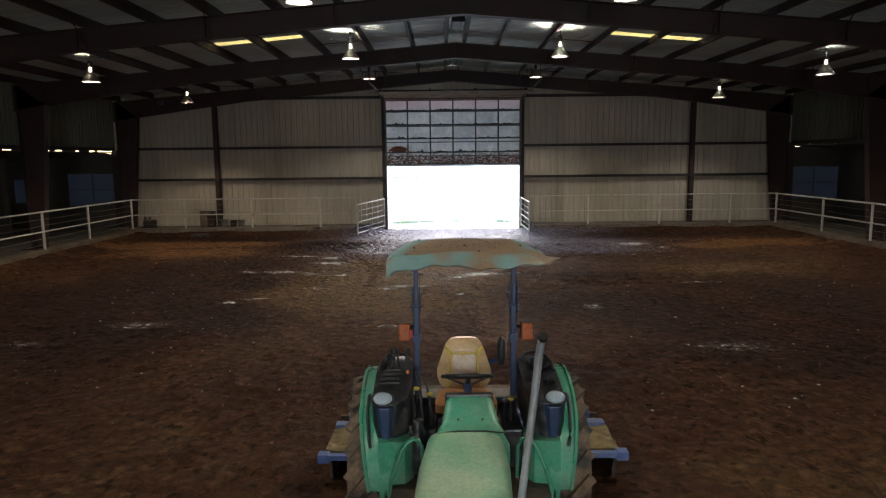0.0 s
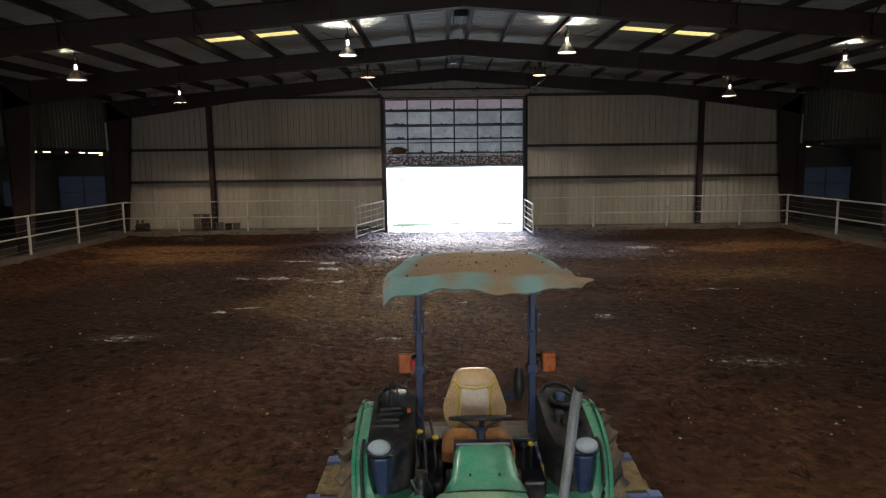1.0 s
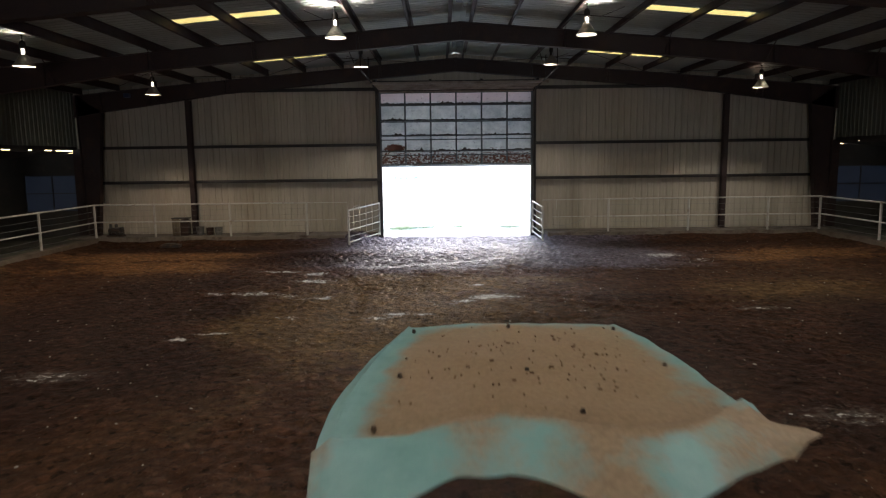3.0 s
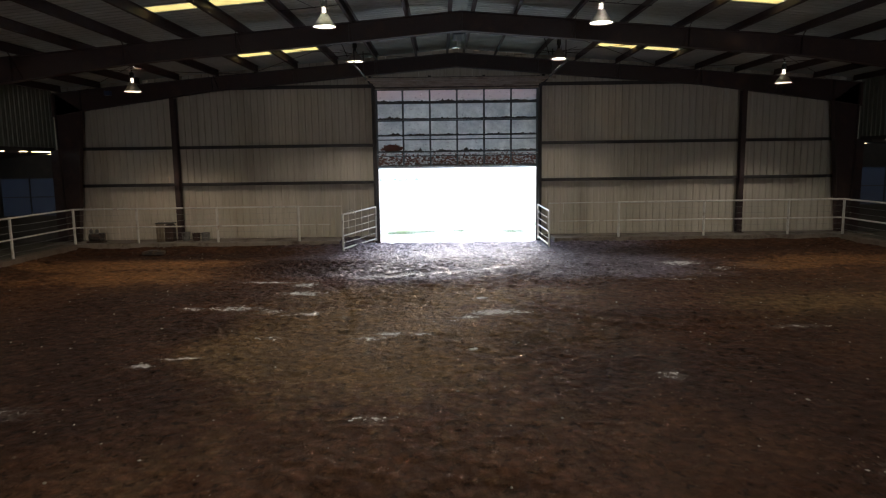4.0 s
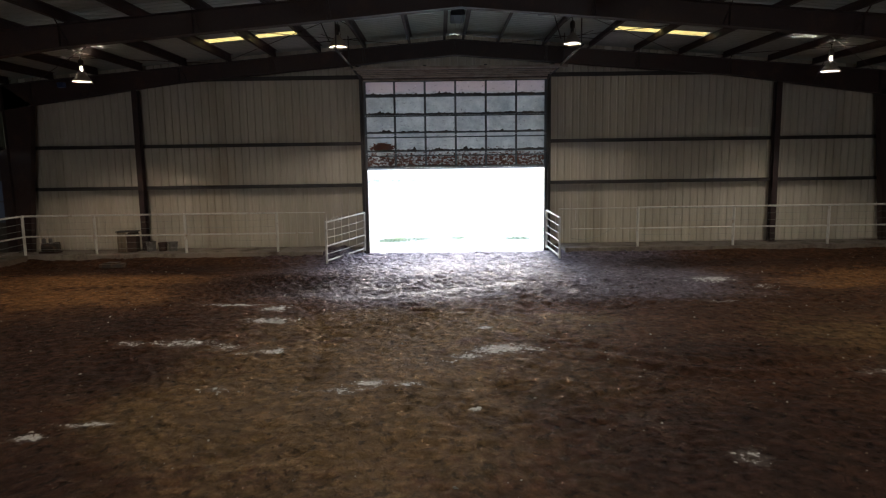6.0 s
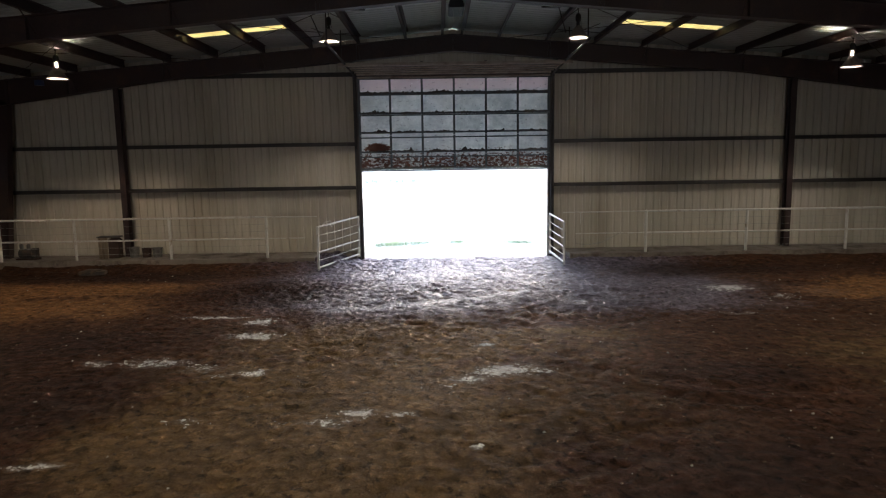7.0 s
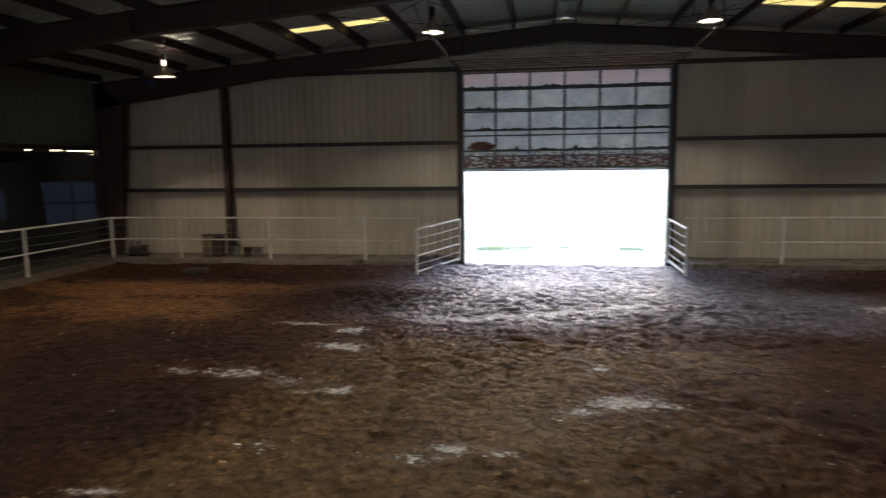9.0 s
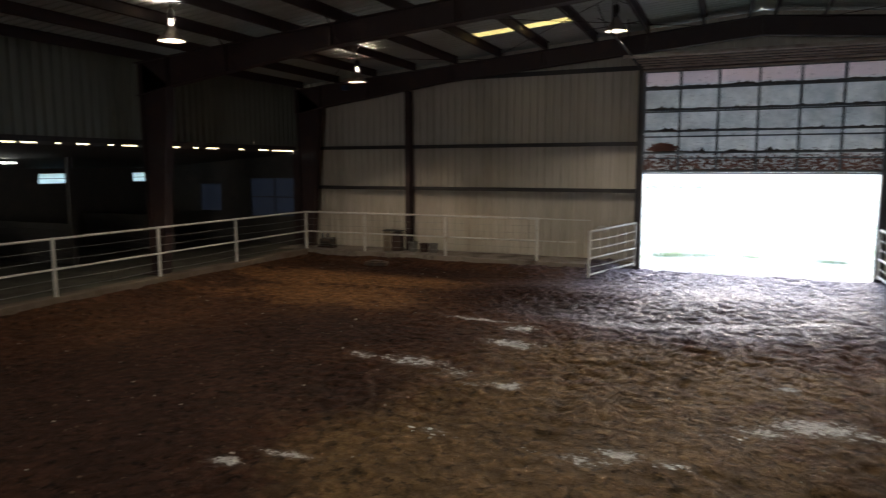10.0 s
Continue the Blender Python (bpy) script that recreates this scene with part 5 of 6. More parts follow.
back = smooth(part("backrest", pad(0.48, 0.45, 0.12, 0.60), M_SEAT, tractor, "tan vinyl backrest with yellow piping"), 60)
back.matrix_local = pose(-0.015, 0.12, 1.485, -8)
smooth(part("back_panel", pad(0.21, 0.25, 0.03, 1.0), M_SEAT2, back, "worn pale centre panel"), 60).matrix_local = pose(0, -0.060, -0.04)
smooth(part("head_panel", pad(0.25, 0.11, 0.03, 0.95), M_SEAT, back, "tan vinyl top panel"), 60).matrix_local = pose(0, -0.050, 0.145, -10)
for s in (-1, 1):
    bm = bmesh.new()
    bent(bm, [(s * 0.165, -0.035, 0.14), (s * 0.13, -0.055, 0.09), (s * 0.112, -0.063, 0.0), (s * 0.12, -0.06, -0.1), (s * 0.14, -0.045, -0.2)], 0.0115, 8)
    smooth(part("piping", bm, M_PIPING, back), 60)
bm = bmesh.new()
bent(bm, [(-0.16, -0.035, 0.135), (-0.11, -0.056, 0.095), (0.0, -0.066, 0.083), (0.11, -0.056, 0.095), (0.16, -0.035, 0.135)], 0.0115, 8)
smooth(part("piping", bm, M_PIPING, back), 60)
M_FOAM = surface("yellowed_foam", (0.62, 0.40, 0.12), (0.45, 0.27, 0.08), 0.9, 0.0, 60, 8.0, 0.5, 0.3)
rng = random.Random(12)
for s in (-1, 1):
    cushion = smooth(part("seat_cushion", pad(0.255, 0.5, 0.15, 0.9), M_CUSHION, tractor, "torn brown vinyl seat cushion"), 60)
    cushion.matrix_local = pose(-0.01 + s * 0.128, -0.16, 1.235, 86, 0, s * 4)
    for k in range(4):
        bm = bmesh.new()
        x, z = rng.uniform(-0.07, 0.07), rng.uniform(-0.2, 0.05)
        pts = [(x, -0.077, z), (x + 0.012, -0.079, z + 0.03), (x - 0.006, -0.078, z + 0.055), (x + 0.01, -0.076, z + 0.085)]
        bent(bm, pts if k % 2 else [(q[2] * 0.6, q[1], q[0] - 0.1) for q in pts], 0.006, 6)
        part("tear", bm, M_FOAM, cushion, "torn seam showing yellow foam")
bm = bmesh.new()
box(bm, -0.2, -0.3, 0.9, 0.2, 0.15, 1.17, 0.03)
part("seat_base", bm, M_CONSOLE, tractor)
bm = bmesh.new()
bmesh.ops.create_uvsphere(bm, u_segments=14, v_segments=10, radius=0.5, matrix=pose(0.315, 0.1, 1.595) @ Matrix.Diagonal((0.085, 0.12, 0.27, 1)))
smooth(part("armrest", bm, M_BLACK, tractor, "black folded-up armrest"), 60)
bm = bmesh.new()
tube(bm, (0.31, 0.12, 1.52), (0.18, 0.16, 1.46), 0.02, 8)
part("armrest_pivot", bm, M_ROPS, tractor)
bm = bmesh.new()
box(bm, -0.66, 0.10, 1.13, 0.66, 0.34, 1.17, 0.01)
part("rear_deck", bm, M_CONSOLE, tractor)

# fenders, consoles, lamps
def arc_strip(s, x0, x1, r, a0, a1, thick, n=18, wob=0.0):
    bm = bmesh.new()
    rows = []
    for k in range(n + 1):
        a = radians(a0 + (a1 - a0) * k / n)
        c, d = -math.cos(a), math.sin(a)
        row = []
        tuck = 0.085 * max(0.0, (50.0 - math.degrees(a)) / 50.0) ** 1.3
        for x, rr in ((x0, r), (x1, r - 0.015), (x1, r - 0.015 - thick), (x0, r - thick)):
            row.append(bm.verts.new((s * (x - tuck), c * rr, 0.70 + d * rr)))
        rows.append(row)
    for ra, rb in zip(rows, rows[1:]):
        for k in range(4):
            bm.faces.new((ra[k], ra[(k + 1) % 4], rb[(k + 1) % 4], rb[k]))
    bm.faces.new(rows[0])
    bm.faces.new(rows[-1][::-1])
    bmesh.ops.recalc_face_normals(bm, faces=bm.faces[:])
    return bm


for s in (-1, 1):
    fender = smooth(part("fender", arc_strip(s, 0.67, 0.86, 0.77, 3, 128, 0.03), M_GREEN, tractor, "scuffed green rear fender"), 40)
    bm = arc_strip(s, 0.845, 0.872, 0.78, 3, 128, 0.08)
    smooth(part("fender_lip", bm, M_GREEN, fender), 40)
    # inner wall of the fender
    bm = bmesh.new()
    pts = [(-0.78, 0.62)] + [(-0.765 * math.cos(radians(a)), 0.70 + 0.745 * math.sin(radians(a))) for a in range(10, 125, 12)] + [(0.45, 0.9), (0.0, 0.72)]
    prism(bm, pts, "x", s * 0.66, s * 0.69)
    part("fender_wall", bm, M_GREEN, fender)
    # front green apron below the lamp
    bm = bmesh.new()
    prism(bm, [(s * 0.44, -0.62), (s * 0.50, -0.72), (s * 0.66, -0.745), (s * 0.70, -0.74), (s * 0.70, -0.5), (s * 0.44, -0.45)], "z", 0.70, 1.125)
    part("apron", bm, M_GREEN, fender)
    # grab rail on the fender
    bm = bmesh.new()
    rail_pts = []
    for k in range(9):
        a = radians(28 + 33 * k / 8)
        rr = 0.765 + (0.04 if 0 < k < 8 else 0.0)
        rail_pts.append((s * (0.80 - 0.085 * max(0.0, (50.0 - math.degrees(a)) / 50.0) ** 1.3), -math.cos(a) * rr, 0.70 + math.sin(a) * rr))
    bent(bm, rail_pts, 0.013, 8)
    smooth(part("grab_rail", bm, M_BLACK, fender, "black plastic grab rail"), 60)
    # console over the inside of the fender
    bm = bmesh.new()
    pts = [(s * 0.45, -0.38), (s * 0.48, -0.56), (s * 0.57, -0.65), (s * 0.71, -0.65), (s * 0.76, -0.55), (s * 0.775, 0.05), (s * 0.73, 0.26), (s * 0.55, 0.33), (s * 0.46, 0.2)]
    prism(bm, pts, "z", 1.10, 1.39)
    for v in bm.verts:
        if v.co.z > 1.2:
            v.co.z += 0.10 * min(1.0, max(0.0, (v.co.y + 0.66) / 0.35)) + 0.03 * max(0.0, abs(v.co.x) - 0.5)
    bmesh.ops.bevel(bm, geom=bm.edges[:], offset=0.025, segments=2, profile=0.6, affect="EDGES")
    console = smooth(part("console", bm, M_CONSOLE, tractor, "dusty black plastic side console"), 35)
    bm = bmesh.new()
    prism(bm, [(s * 0.58, -0.66), (s * 0.615, -0.70), (s * 0.695, -0.70), (s * 0.725, -0.67), (s * 0.725, -0.6), (s * 0.58, -0.6)], "z", 1.12, 1.385)
    for v in bm.verts:
        if v.co.z < 1.2:
            v.co.x = s * 0.645 + (v.co.x - s * 0.645) * 0.55
            v.co.y += 0.03
    bmesh.ops.bevel(bm, geom=bm.edges[:], offset=0.012, segments=2, profile=0.6, affect="EDGES")
    lamp_box = part("lamp_box", bm, M_PANEL, console, "blue-grey lamp housing")
    bm = bmesh.new()
    bmesh.ops.create_uvsphere(bm, u_segments=18, v_segments=10, radius=0.5, matrix=pose(s * 0.665, -0.665, 1.45, -40) @ Matrix.Diagonal((0.15, 0.06, 0.10, 1)))
    smooth(part("headlight", bm, M_LENS, console, "clouded oval headlight lens"), 60)
    # rim of the headlight
    bm = bmesh.new()
    m = pose(s * 0.665, -0.67, 1.447, -40)
    loop = [m @ Vector((0.088 * math.cos(2 * math.pi * k / 20), 0.0, 0.056 * math.sin(2 * math.pi * k / 20))) for k in range(21)]
    bent(bm, loop, 0.006, 6)
    part("headlight_rim", bm, M_BLACK, console)
    # curved rail behind the console
    bm = bmesh.new()
    bent(bm, [(s * 0.74, -0.12, 1.48), (s * 0.74, 0.02, 1.515), (s * 0.70, 0.2, 1.53), (s * 0.62, 0.27, 1.535), (s * 0.54, 0.26, 1.52), (s * 0.49, 0.2, 1.48)], 0.016, 8)
    smooth(part("console_rail", bm, M_BLACK, console), 60)

    # roll bar
    bm = bmesh.new()
    box(bm, s * 0.43 - 0.026, 0.17, 0.85, s * 0.43 + 0.026, 0.235, 1.98, 0.008)
    rb = part("roll_bar_post", bm, M_ROPS, tractor, "blue-black square roll bar post")
    bm = bmesh.new()
    box(bm, s * 0.43 - 0.021, 0.175, 1.98, s * 0.43 + 0.021, 0.23, 2.5, 0.008)
    part("upper_post", bm, M_ROPS, rb)
    bm = bmesh.new()
    box(bm, s * 0.43 - 0.040, 0.16, 1.66, s * 0.43 + 0.040, 0.245, 1.72, 0.004)
    part("collar", bm, M_ROPS, rb)
    for e in (-1, 1):
        bm = bmesh.new()
        box(bm, s * 0.43 + e * 0.0335 - 0.0035, 0.165, 1.93, s * 0.43 + e * 0.0335 + 0.0035, 0.24, 2.16, 0.002)
        part("hinge_plate", bm, M_ROPS, rb)
    for z in (1.98, 2.1, 2.27):
        bm = bmesh.new()
        tube(bm, (s * 0.43 - 0.062, 0.2, z), (s * 0.43 + 0.062, 0.2, z), 0.010, 8)
        part("bolt", bm, M_GALV, rb)
    # flasher
    bm = bmesh.new()
    box(bm, s * 0.53 - 0.048, 0.01, 1.715, s * 0.53 + 0.048, 0.075, 1.855, 0.012)
    fl = part("flasher", bm, M_AMBER, rb, "amber flasher lens on a bracket")
    bm = bmesh.new()
    box(bm, s * 0.53 - 0.05, 0.077, 1.71, s * 0.53 + 0.05, 0.10, 1.86, 0.006)
    beam(bm, (s * 0.53, 0.09, 1.8), (s * 0.45, 0.2, 1.8), 0.02, 0.03)
    part("flasher_base", bm, M_BLACK, fl)
    if s < 0:
        bm = bmesh.new()
        box(bm, s * 0.475 - 0.012, 0.02, 1.735, s * 0.475 + 0.016, 0.07, 1.81, 0.005)
        part("reflector", bm, M_RED, rb, "small red lens")
    # step handrail, green
    bm = bmesh.new()
    bent(bm, [(s * 0.63, -0.86, 0.62), (s * 0.60, -0.85, 0.86), (s * 0.51, -0.81, 1.10), (s * 0.47, -0.795, 1.155), (s * 0.43, -0.785, 1.172), (s * 0.39, -0.78, 1.16), (s * 0.365, -0.77, 1.10), (s * 0.36, -0.76, 0.85)], 0.014, 8)
    smooth(part("handrail", bm, M_GREEN, tractor, "green bent-tube handrail"), 60)

# levers on one console, cup tray on the other
for x, y, h, lean in ((-0.66, 0.02, 0.13, 0.02), (-0.58, 0.05, 0.12, -0.02), (-0.62, -0.08, 0.10, 0.0), (-0.54, 0.10, 0.12, 0.03), (-0.69, -0.02, 0.07, 0.0)):
    bm = bmesh.new()
    tube(bm, (x, y, 1.47), (x + lean, y + 0.02, 1.49 + h), 0.007, 6)
    bmesh.ops.create_uvsphere(bm, u_segments=8, v_segments=6, radius=0.018, matrix=Matrix.Translation((x + lean, y + 0.02, 1.49 + h)) @ Matrix.Diagonal((1, 1, 1.5, 1)))
    smooth(part("lever", bm, M_BLACK, tractor), 60)
# lever slots: raised black bars, the dark of the hollows as colour
for k in range(3):
    bm = bmesh.new()
    box(bm, -0.68 + k * 0.025, -0.26 + k * 0.035, 1.482, -0.57 + k * 0.015, -0.245 + k * 0.035, 1.50, 0.003)
    part("lever_slot", bm, M_FLAT_BLACK, tractor)
bm = bmesh.new()
loop = [(0.63 + 0.085 * math.cos(2 * math.pi * k / 20), 0.02 + 0.13 * math.sin(2 * math.pi * k / 20), 1.505) for k in range(21)]
bent(bm, loop, 0.014, 6)
part("cup_tray_rim", bm, M_CONSOLE, tractor)
bm = bmesh.new()
prism(bm, [(0.63 + 0.08 * math.cos(2 * math.pi * k / 16), 0.02 + 0.125 * math.sin(2 * math.pi * k / 16)) for k in range(16)], "z", 1.492, 1.503)
part("cup_tray", bm, M_FLAT_BLACK, tractor)
bm = bmesh.new()
revolve(bm, [(0.0, 1.50), (0.03, 1.50), (0.034, 1.545), (0.03, 1.555), (0.0, 1.555)], 12, (0.61, 0.0, 0))
smooth(part("tray_bottle", bm, M_BLUE, tractor, "dark can in the console tray"), 50)
bm = bmesh.new()
revolve(bm, [(0.0, 1.45), (0.035, 1.45), (0.037, 1.505), (0.025, 1.52), (0.0, 1.52)], 12, (0.56, -0.25, 0))
part("console_knob", bm, M_BLACK, tractor)

# moulded ribs and a switch on the lever console, switches on the other
for k in range(4):
    bm = bmesh.new()
    bent(bm, [(-0.735 + 0.012 * k, -0.36 + 0.075 * k, 1.46 + 0.012 * k), (-0.66, -0.38 + 0.075 * k, 1.474 + 0.012 * k), (-0.56, -0.36 + 0.075 * k, 1.47 + 0.012 * k)], 0.011, 6)
    smooth(part("console_rib", bm, M_BLACK, tractor), 60)
bm = bmesh.new()
revolve(bm, [(0.0, 0.0), (0.014, 0.0), (0.014, 0.03), (0.0, 0.035)], 10, (-0.50, -0.12, 1.47))
part("console_button", bm, M_AMBER, tractor, "orange switch knob")
for k in range(3):
    bm = bmesh.new()
    box(bm, 0.565 + 0.055 * k, -0.36, 1.455, 0.60 + 0.055 * k, -0.30, 1.475, 0.005)
    part("console_switch", bm, M_FLAT_BLACK, tractor)

# hydraulic can, hoses and small levers by the footplate
bm = bmesh.new()
revolve(bm, [(0.0, 0.82), (0.07, 0.82), (0.075, 0.85), (0.075, 1.12), (0.05, 1.17), (0.035, 1.20), (0.04, 1.24), (0.0, 1.25)], 18, (-0.40, -0.58, 0))
smooth(part("oil_can", bm, M_CONSOLE, tractor, "dark hydraulic filter canister"), 45)
bm = bmesh.new()
bent(bm, [(-0.46, -0.66, 1.22), (-0.44, -0.64, 1.15), (-0.40, -0.62, 1.13)], 0.009, 6)
part("spout", bm, M_GALV, tractor)
for pts in ([(-0.47, -0.3, 1.42), (-0.44, -0.42, 1.36), (-0.42, -0.5, 1.22), (-0.36, -0.5, 1.0), (-0.33, -0.4, 0.8)], [(-0.36, 0.1, 1.35), (-0.33, -0.1, 1.3), (-0.3, -0.3, 1.15), (-0.34, -0.45, 0.95), (-0.3, -0.5, 0.8)],
            [(-0.44, -0.05, 1.46), (-0.40, -0.2, 1.44), (-0.38, -0.36, 1.3), (-0.37, -0.45, 1.1)]):
    bm = bmesh.new()
    bent(bm, pts, 0.012, 8)
    smooth(part("hose", bm, M_BLACK, tractor), 60)
for x, y, z, mat_k in ((-0.42, -0.30, 1.40, M_YELLOW), (-0.31, -0.22, 1.32, M_YELLOW), (0.36, -0.30, 1.30, M_YELLOW), (0.31, -0.28, 1.28, M_BLACK)):
    bm = bmesh.new()
    tube(bm, (x, y + 0.04, 0.95), (x, y, z), 0.007, 6)
    lv = part("small_lever", bm, M_BLACK, tractor)
    bm = bmesh.new()
    bmesh.ops.create_uvsphere(bm, u_segments=10, v_segments=6, radius=0.022, matrix=Matrix.Translation((x, y, z)) @ Matrix.Diagonal((1.2, 1, 0.7, 1)))
    smooth(part("lever_knob", bm, mat_k, lv), 60)
bm = bmesh.new()
box(bm, 0.28, -0.5, 0.8, 0.44, -0.3, 1.12, 0.02)
part("pedal_box", bm, M_CONSOLE, tractor)
for s in (-1, 1):
    bm = bmesh.new()
    box(bm, s * 0.25, -0.45, 0.78, s * 0.45, 0.16, 1.10, 0.03)
    part("side_tank", bm, M_CONSOLE, tractor)
bm = bmesh.new()
box(bm, -0.44, 0.345, 0.5, 0.44, 0.5, 1.15, 0.03)
part("rear_housing", bm, M_IRON, tractor, "greasy rear lift housing")

# canopy
def canopy():
    knots = [(-1.0, -0.98), (-0.94, -0.96), (-0.8, -0.965), (-0.62, -0.96), (-0.42, -0.88), (-0.22, -0.85), (0.0, -0.92), (0.15, -0.98), (0.38, -1.0), (0.62, -0.92), (0.85, -0.80), (1.0, -0.74)]
    us = [k[0] for k in knots]
    fy = [k[1] for k in knots]
    nu, nv = 80, 48
    bm = bmesh.new()
    lay = bm.verts.layers.float.new("grime")
    top = []
    for j in range(nv + 1):
        v = j / nv
        row = []
        for i in range(nu + 1):
            u = -1 + 2 * i / nu
            half = 0.59 - 0.13 * v ** 1.5 + 0.02 * math.sin(math.pi * v)
            front = float(np.interp(u, us, fy))
            x = u * half
            x -= 0.022 * max(0.0, -u) ** 3 * math.sin(math.pi * min(1.0, v * 1.05)) + 0.035 * max(0.0, u) ** 3 * math.exp(-((v - 0.3) / 0.16) ** 2)
            y = front + (0.38 - front) * v
            z = 2.585 - 0.022 * u * u - 0.02 * v * v
            lip = max(0.0, 1 - v / 0.13)
            z -= 0.070 * lip ** 1.3 + 0.012 * math.sin(5 * u + 1.0) * lip + 0.006 * math.sin(17 * u) * lip
            z -= 0.018 * max(0.0, (abs(u) - 0.88) / 0.12) ** 1.4
            z += 0.016 * math.exp(-((v - 0.145 - 0.02 * u) / 0.018) ** 2) - 0.010 * math.exp(-((v - 0.185 - 0.02 * u) / 0.025) ** 2)
            z += 0.010 * noise.noise(Vector((x * 3, y * 3, 1.7))) + 0.004 * noise.noise(Vector((x * 11, y * 11, 4.7)))
            # rolled edge, hanging corner and folded ear
            z += 0.012 * math.exp(-((abs(u) - 0.93) / 0.025) ** 2) * (1 - lip)
            if u < -0.93 and v < 0.12:
                z -= 0.022 * (1 - v / 0.12) * (-u - 0.93) / 0.07
            if u > 0.9:
                k = ((u - 0.9) / 0.1) ** 1.6 * math.exp(-((v - 0.045) / 0.03) ** 2)
                x += 0.10 * k
                z += 0.028 * k + 0.012 * math.sin(v * 90) * k
            vert = bm.verts.new((x, y, z))
            if v > 0.145:
                g = 0.64 * max(0.0, 1.0 - max(abs(u) ** 5, abs(v * 2 - 1.05) ** 7)) - (0.25 * math.exp(-((u + 0.92) / 0.12) ** 2))
            else:
                teal = math.exp(-((u + 0.75) / 0.28) ** 2) + 0.55 * math.exp(-((u + 0.15) / 0.24) ** 2) + math.exp(-((u - 0.48) / 0.16) ** 2)
                g = 0.52 - 0.42 * min(1.0, teal) * min(1.0, (0.165 - v) / 0.05) + 0.15 * noise.noise(Vector((x * 5, y * 5, 2)))
            vert[lay] = g
            row.append(vert)
        top.append(row)
    faces = []
    for ra, rb in zip(top, top[1:]):
        for k in range(nu):
            faces.append(bm.faces.new((ra[k], ra[k + 1], rb[k + 1], rb[k])))
    bmesh.ops.recalc_face_normals(bm, faces=faces)
    if faces[0].normal.z < 0:
        bmesh.ops.reverse_faces(bm, faces=faces)
    bmesh.ops.solidify(bm, geom=faces, thickness=0.008)
    return bm


can = smooth(part("canopy", canopy(), M_CANOPY, tractor, "teal fibreglass canopy, sagging and stained brown"), 50)
for x, y in ((-0.40, 0.28), (-0.02, 0.30), (0.40, 0.28), (-0.42, -0.3), (0.44, -0.22), (-0.46, -0.72), (0.08, -0.66), (0.47, -0.62), (-0.28, -0.85), (-0.02, -0.3), (0.26, -0.9)):
    bm = bmesh.new()
    z = 2.589 - 0.022 * (x / 0.53) ** 2 - 0.02 * ((y + 0.95) / 1.33) ** 2 if y > -0.75 else 2.525
    revolve(bm, [(0.0, z + 0.008), (0.006, z + 0.008), (0.008, z - 0.004), (0.0, z - 0.012)], 8, (x, y, 0))
    part("bolt", bm, M_IRON, can)
bm = bmesh.new()
for s in (-1, 1):
    box(bm, s * 0.43 - 0.02, -0.7, 2.505, s * 0.43 + 0.02, 0.3, 2.535)
box(bm, -0.46, 0.17, 2.49, 0.46, 0.23, 2.535)
box(bm, -0.44, -0.62, 2.505, 0.44, -0.58, 2.53)
part("canopy_frame", bm, M_ROPS, tractor)

# dry leaves and crumbs lying on the canopy
bm = bmesh.new()
rng = random.Random(3)
for k in range(130):
    x, y = rng.gauss(0.04, 0.24), rng.gauss(-0.22, 0.26)
    if abs(x) > 0.42 or not -0.66 < y < 0.3:
        continue
    q = rng.choice((0.002, 0.002, 0.003, 0.003, 0.006))
    z = 2.588 - 0.022 * (x / 0.53) ** 2 - 0.02 * ((y + 0.95) / 1.33) ** 2 + 0.006
    bmesh.ops.create_cube(bm, size=1, matrix=pose(x, y, z, rng.uniform(-20, 20), rng.uniform(-20, 20), rng.uniform(0, 180)) @ Matrix.Diagonal((q * 2, q, 0.006, 1)))
tagged(part("leaf_litter", bm, surface("dry_leaf", (0.20, 0.125, 0.075), (0.09, 0.05, 0.03), 0.9), can, "dry leaf crumbs scattered on the canopy"), kind="stuff")

# ---- drag implement behind the tractor ----
drag = thing("box_scraper", "faded blue box scraper covered with dry hay", "box scraper", at=(-0.22, 6.4, 0))
bm = bmesh.new()
box(bm, -1.54, -0.47, 0.285, 1.54, -0.40, 0.342, 0.008)
part("front_beam", bm, M_BLUE, drag)
for s in (-1, 1):
    bm = bmesh.new()
    prism(bm, [(-0.30, 0.12), (-0.38, 0.28), (0.2, 0.3), (0.62, 0.28), (0.66, 0.02), (-0.3, 0.0)], "x", s * 1.44, s * 1.47)
    part("side_plate", bm, M_IRON, drag)
    bm = bmesh.new()
    box(bm, s * 1.44, -0.49, 0.265, s * 1.555, -0.375, 0.355, 0.01)
    part("corner_block", bm, M_BLUE, drag)
for y in (0.26, 0.56):
    bm = bmesh.new()
    box(bm, -1.48 + 0.1 * (y > 0.4), y - 0.06, 0.3, 1.48 - 0.1 * (y > 0.4), y + 0.06, 0.385, 0.008)
    part("cross_bar", bm, M_BLUE, drag)
bm = bmesh.new()
bmesh.ops.create_grid(bm, x_segments=80, y_segments=26, size=0.5, matrix=Matrix.Translation((0, -0.08, 0.345)) @ Matrix.Diagonal((2.98, 0.56, 1, 1)))
for v in bm.verts:
    v.co.z += 0.03 * noise.noise(v.co * 9) + 0.012 * noise.noise(v.co * 40)
bmesh.ops.solidify(bm, geom=bm.faces[:], thickness=0.04)
part("hay_layer", bm, M_HAY, drag, "matted dry hay on the deck")
bm = bmesh.new()
bmesh.ops.create_grid(bm, x_segments=60, y_segments=8, size=0.5, matrix=Matrix.Translation((0, 0.41, 0.31)) @ Matrix.Diagonal((2.9, 0.18, 1, 1)))
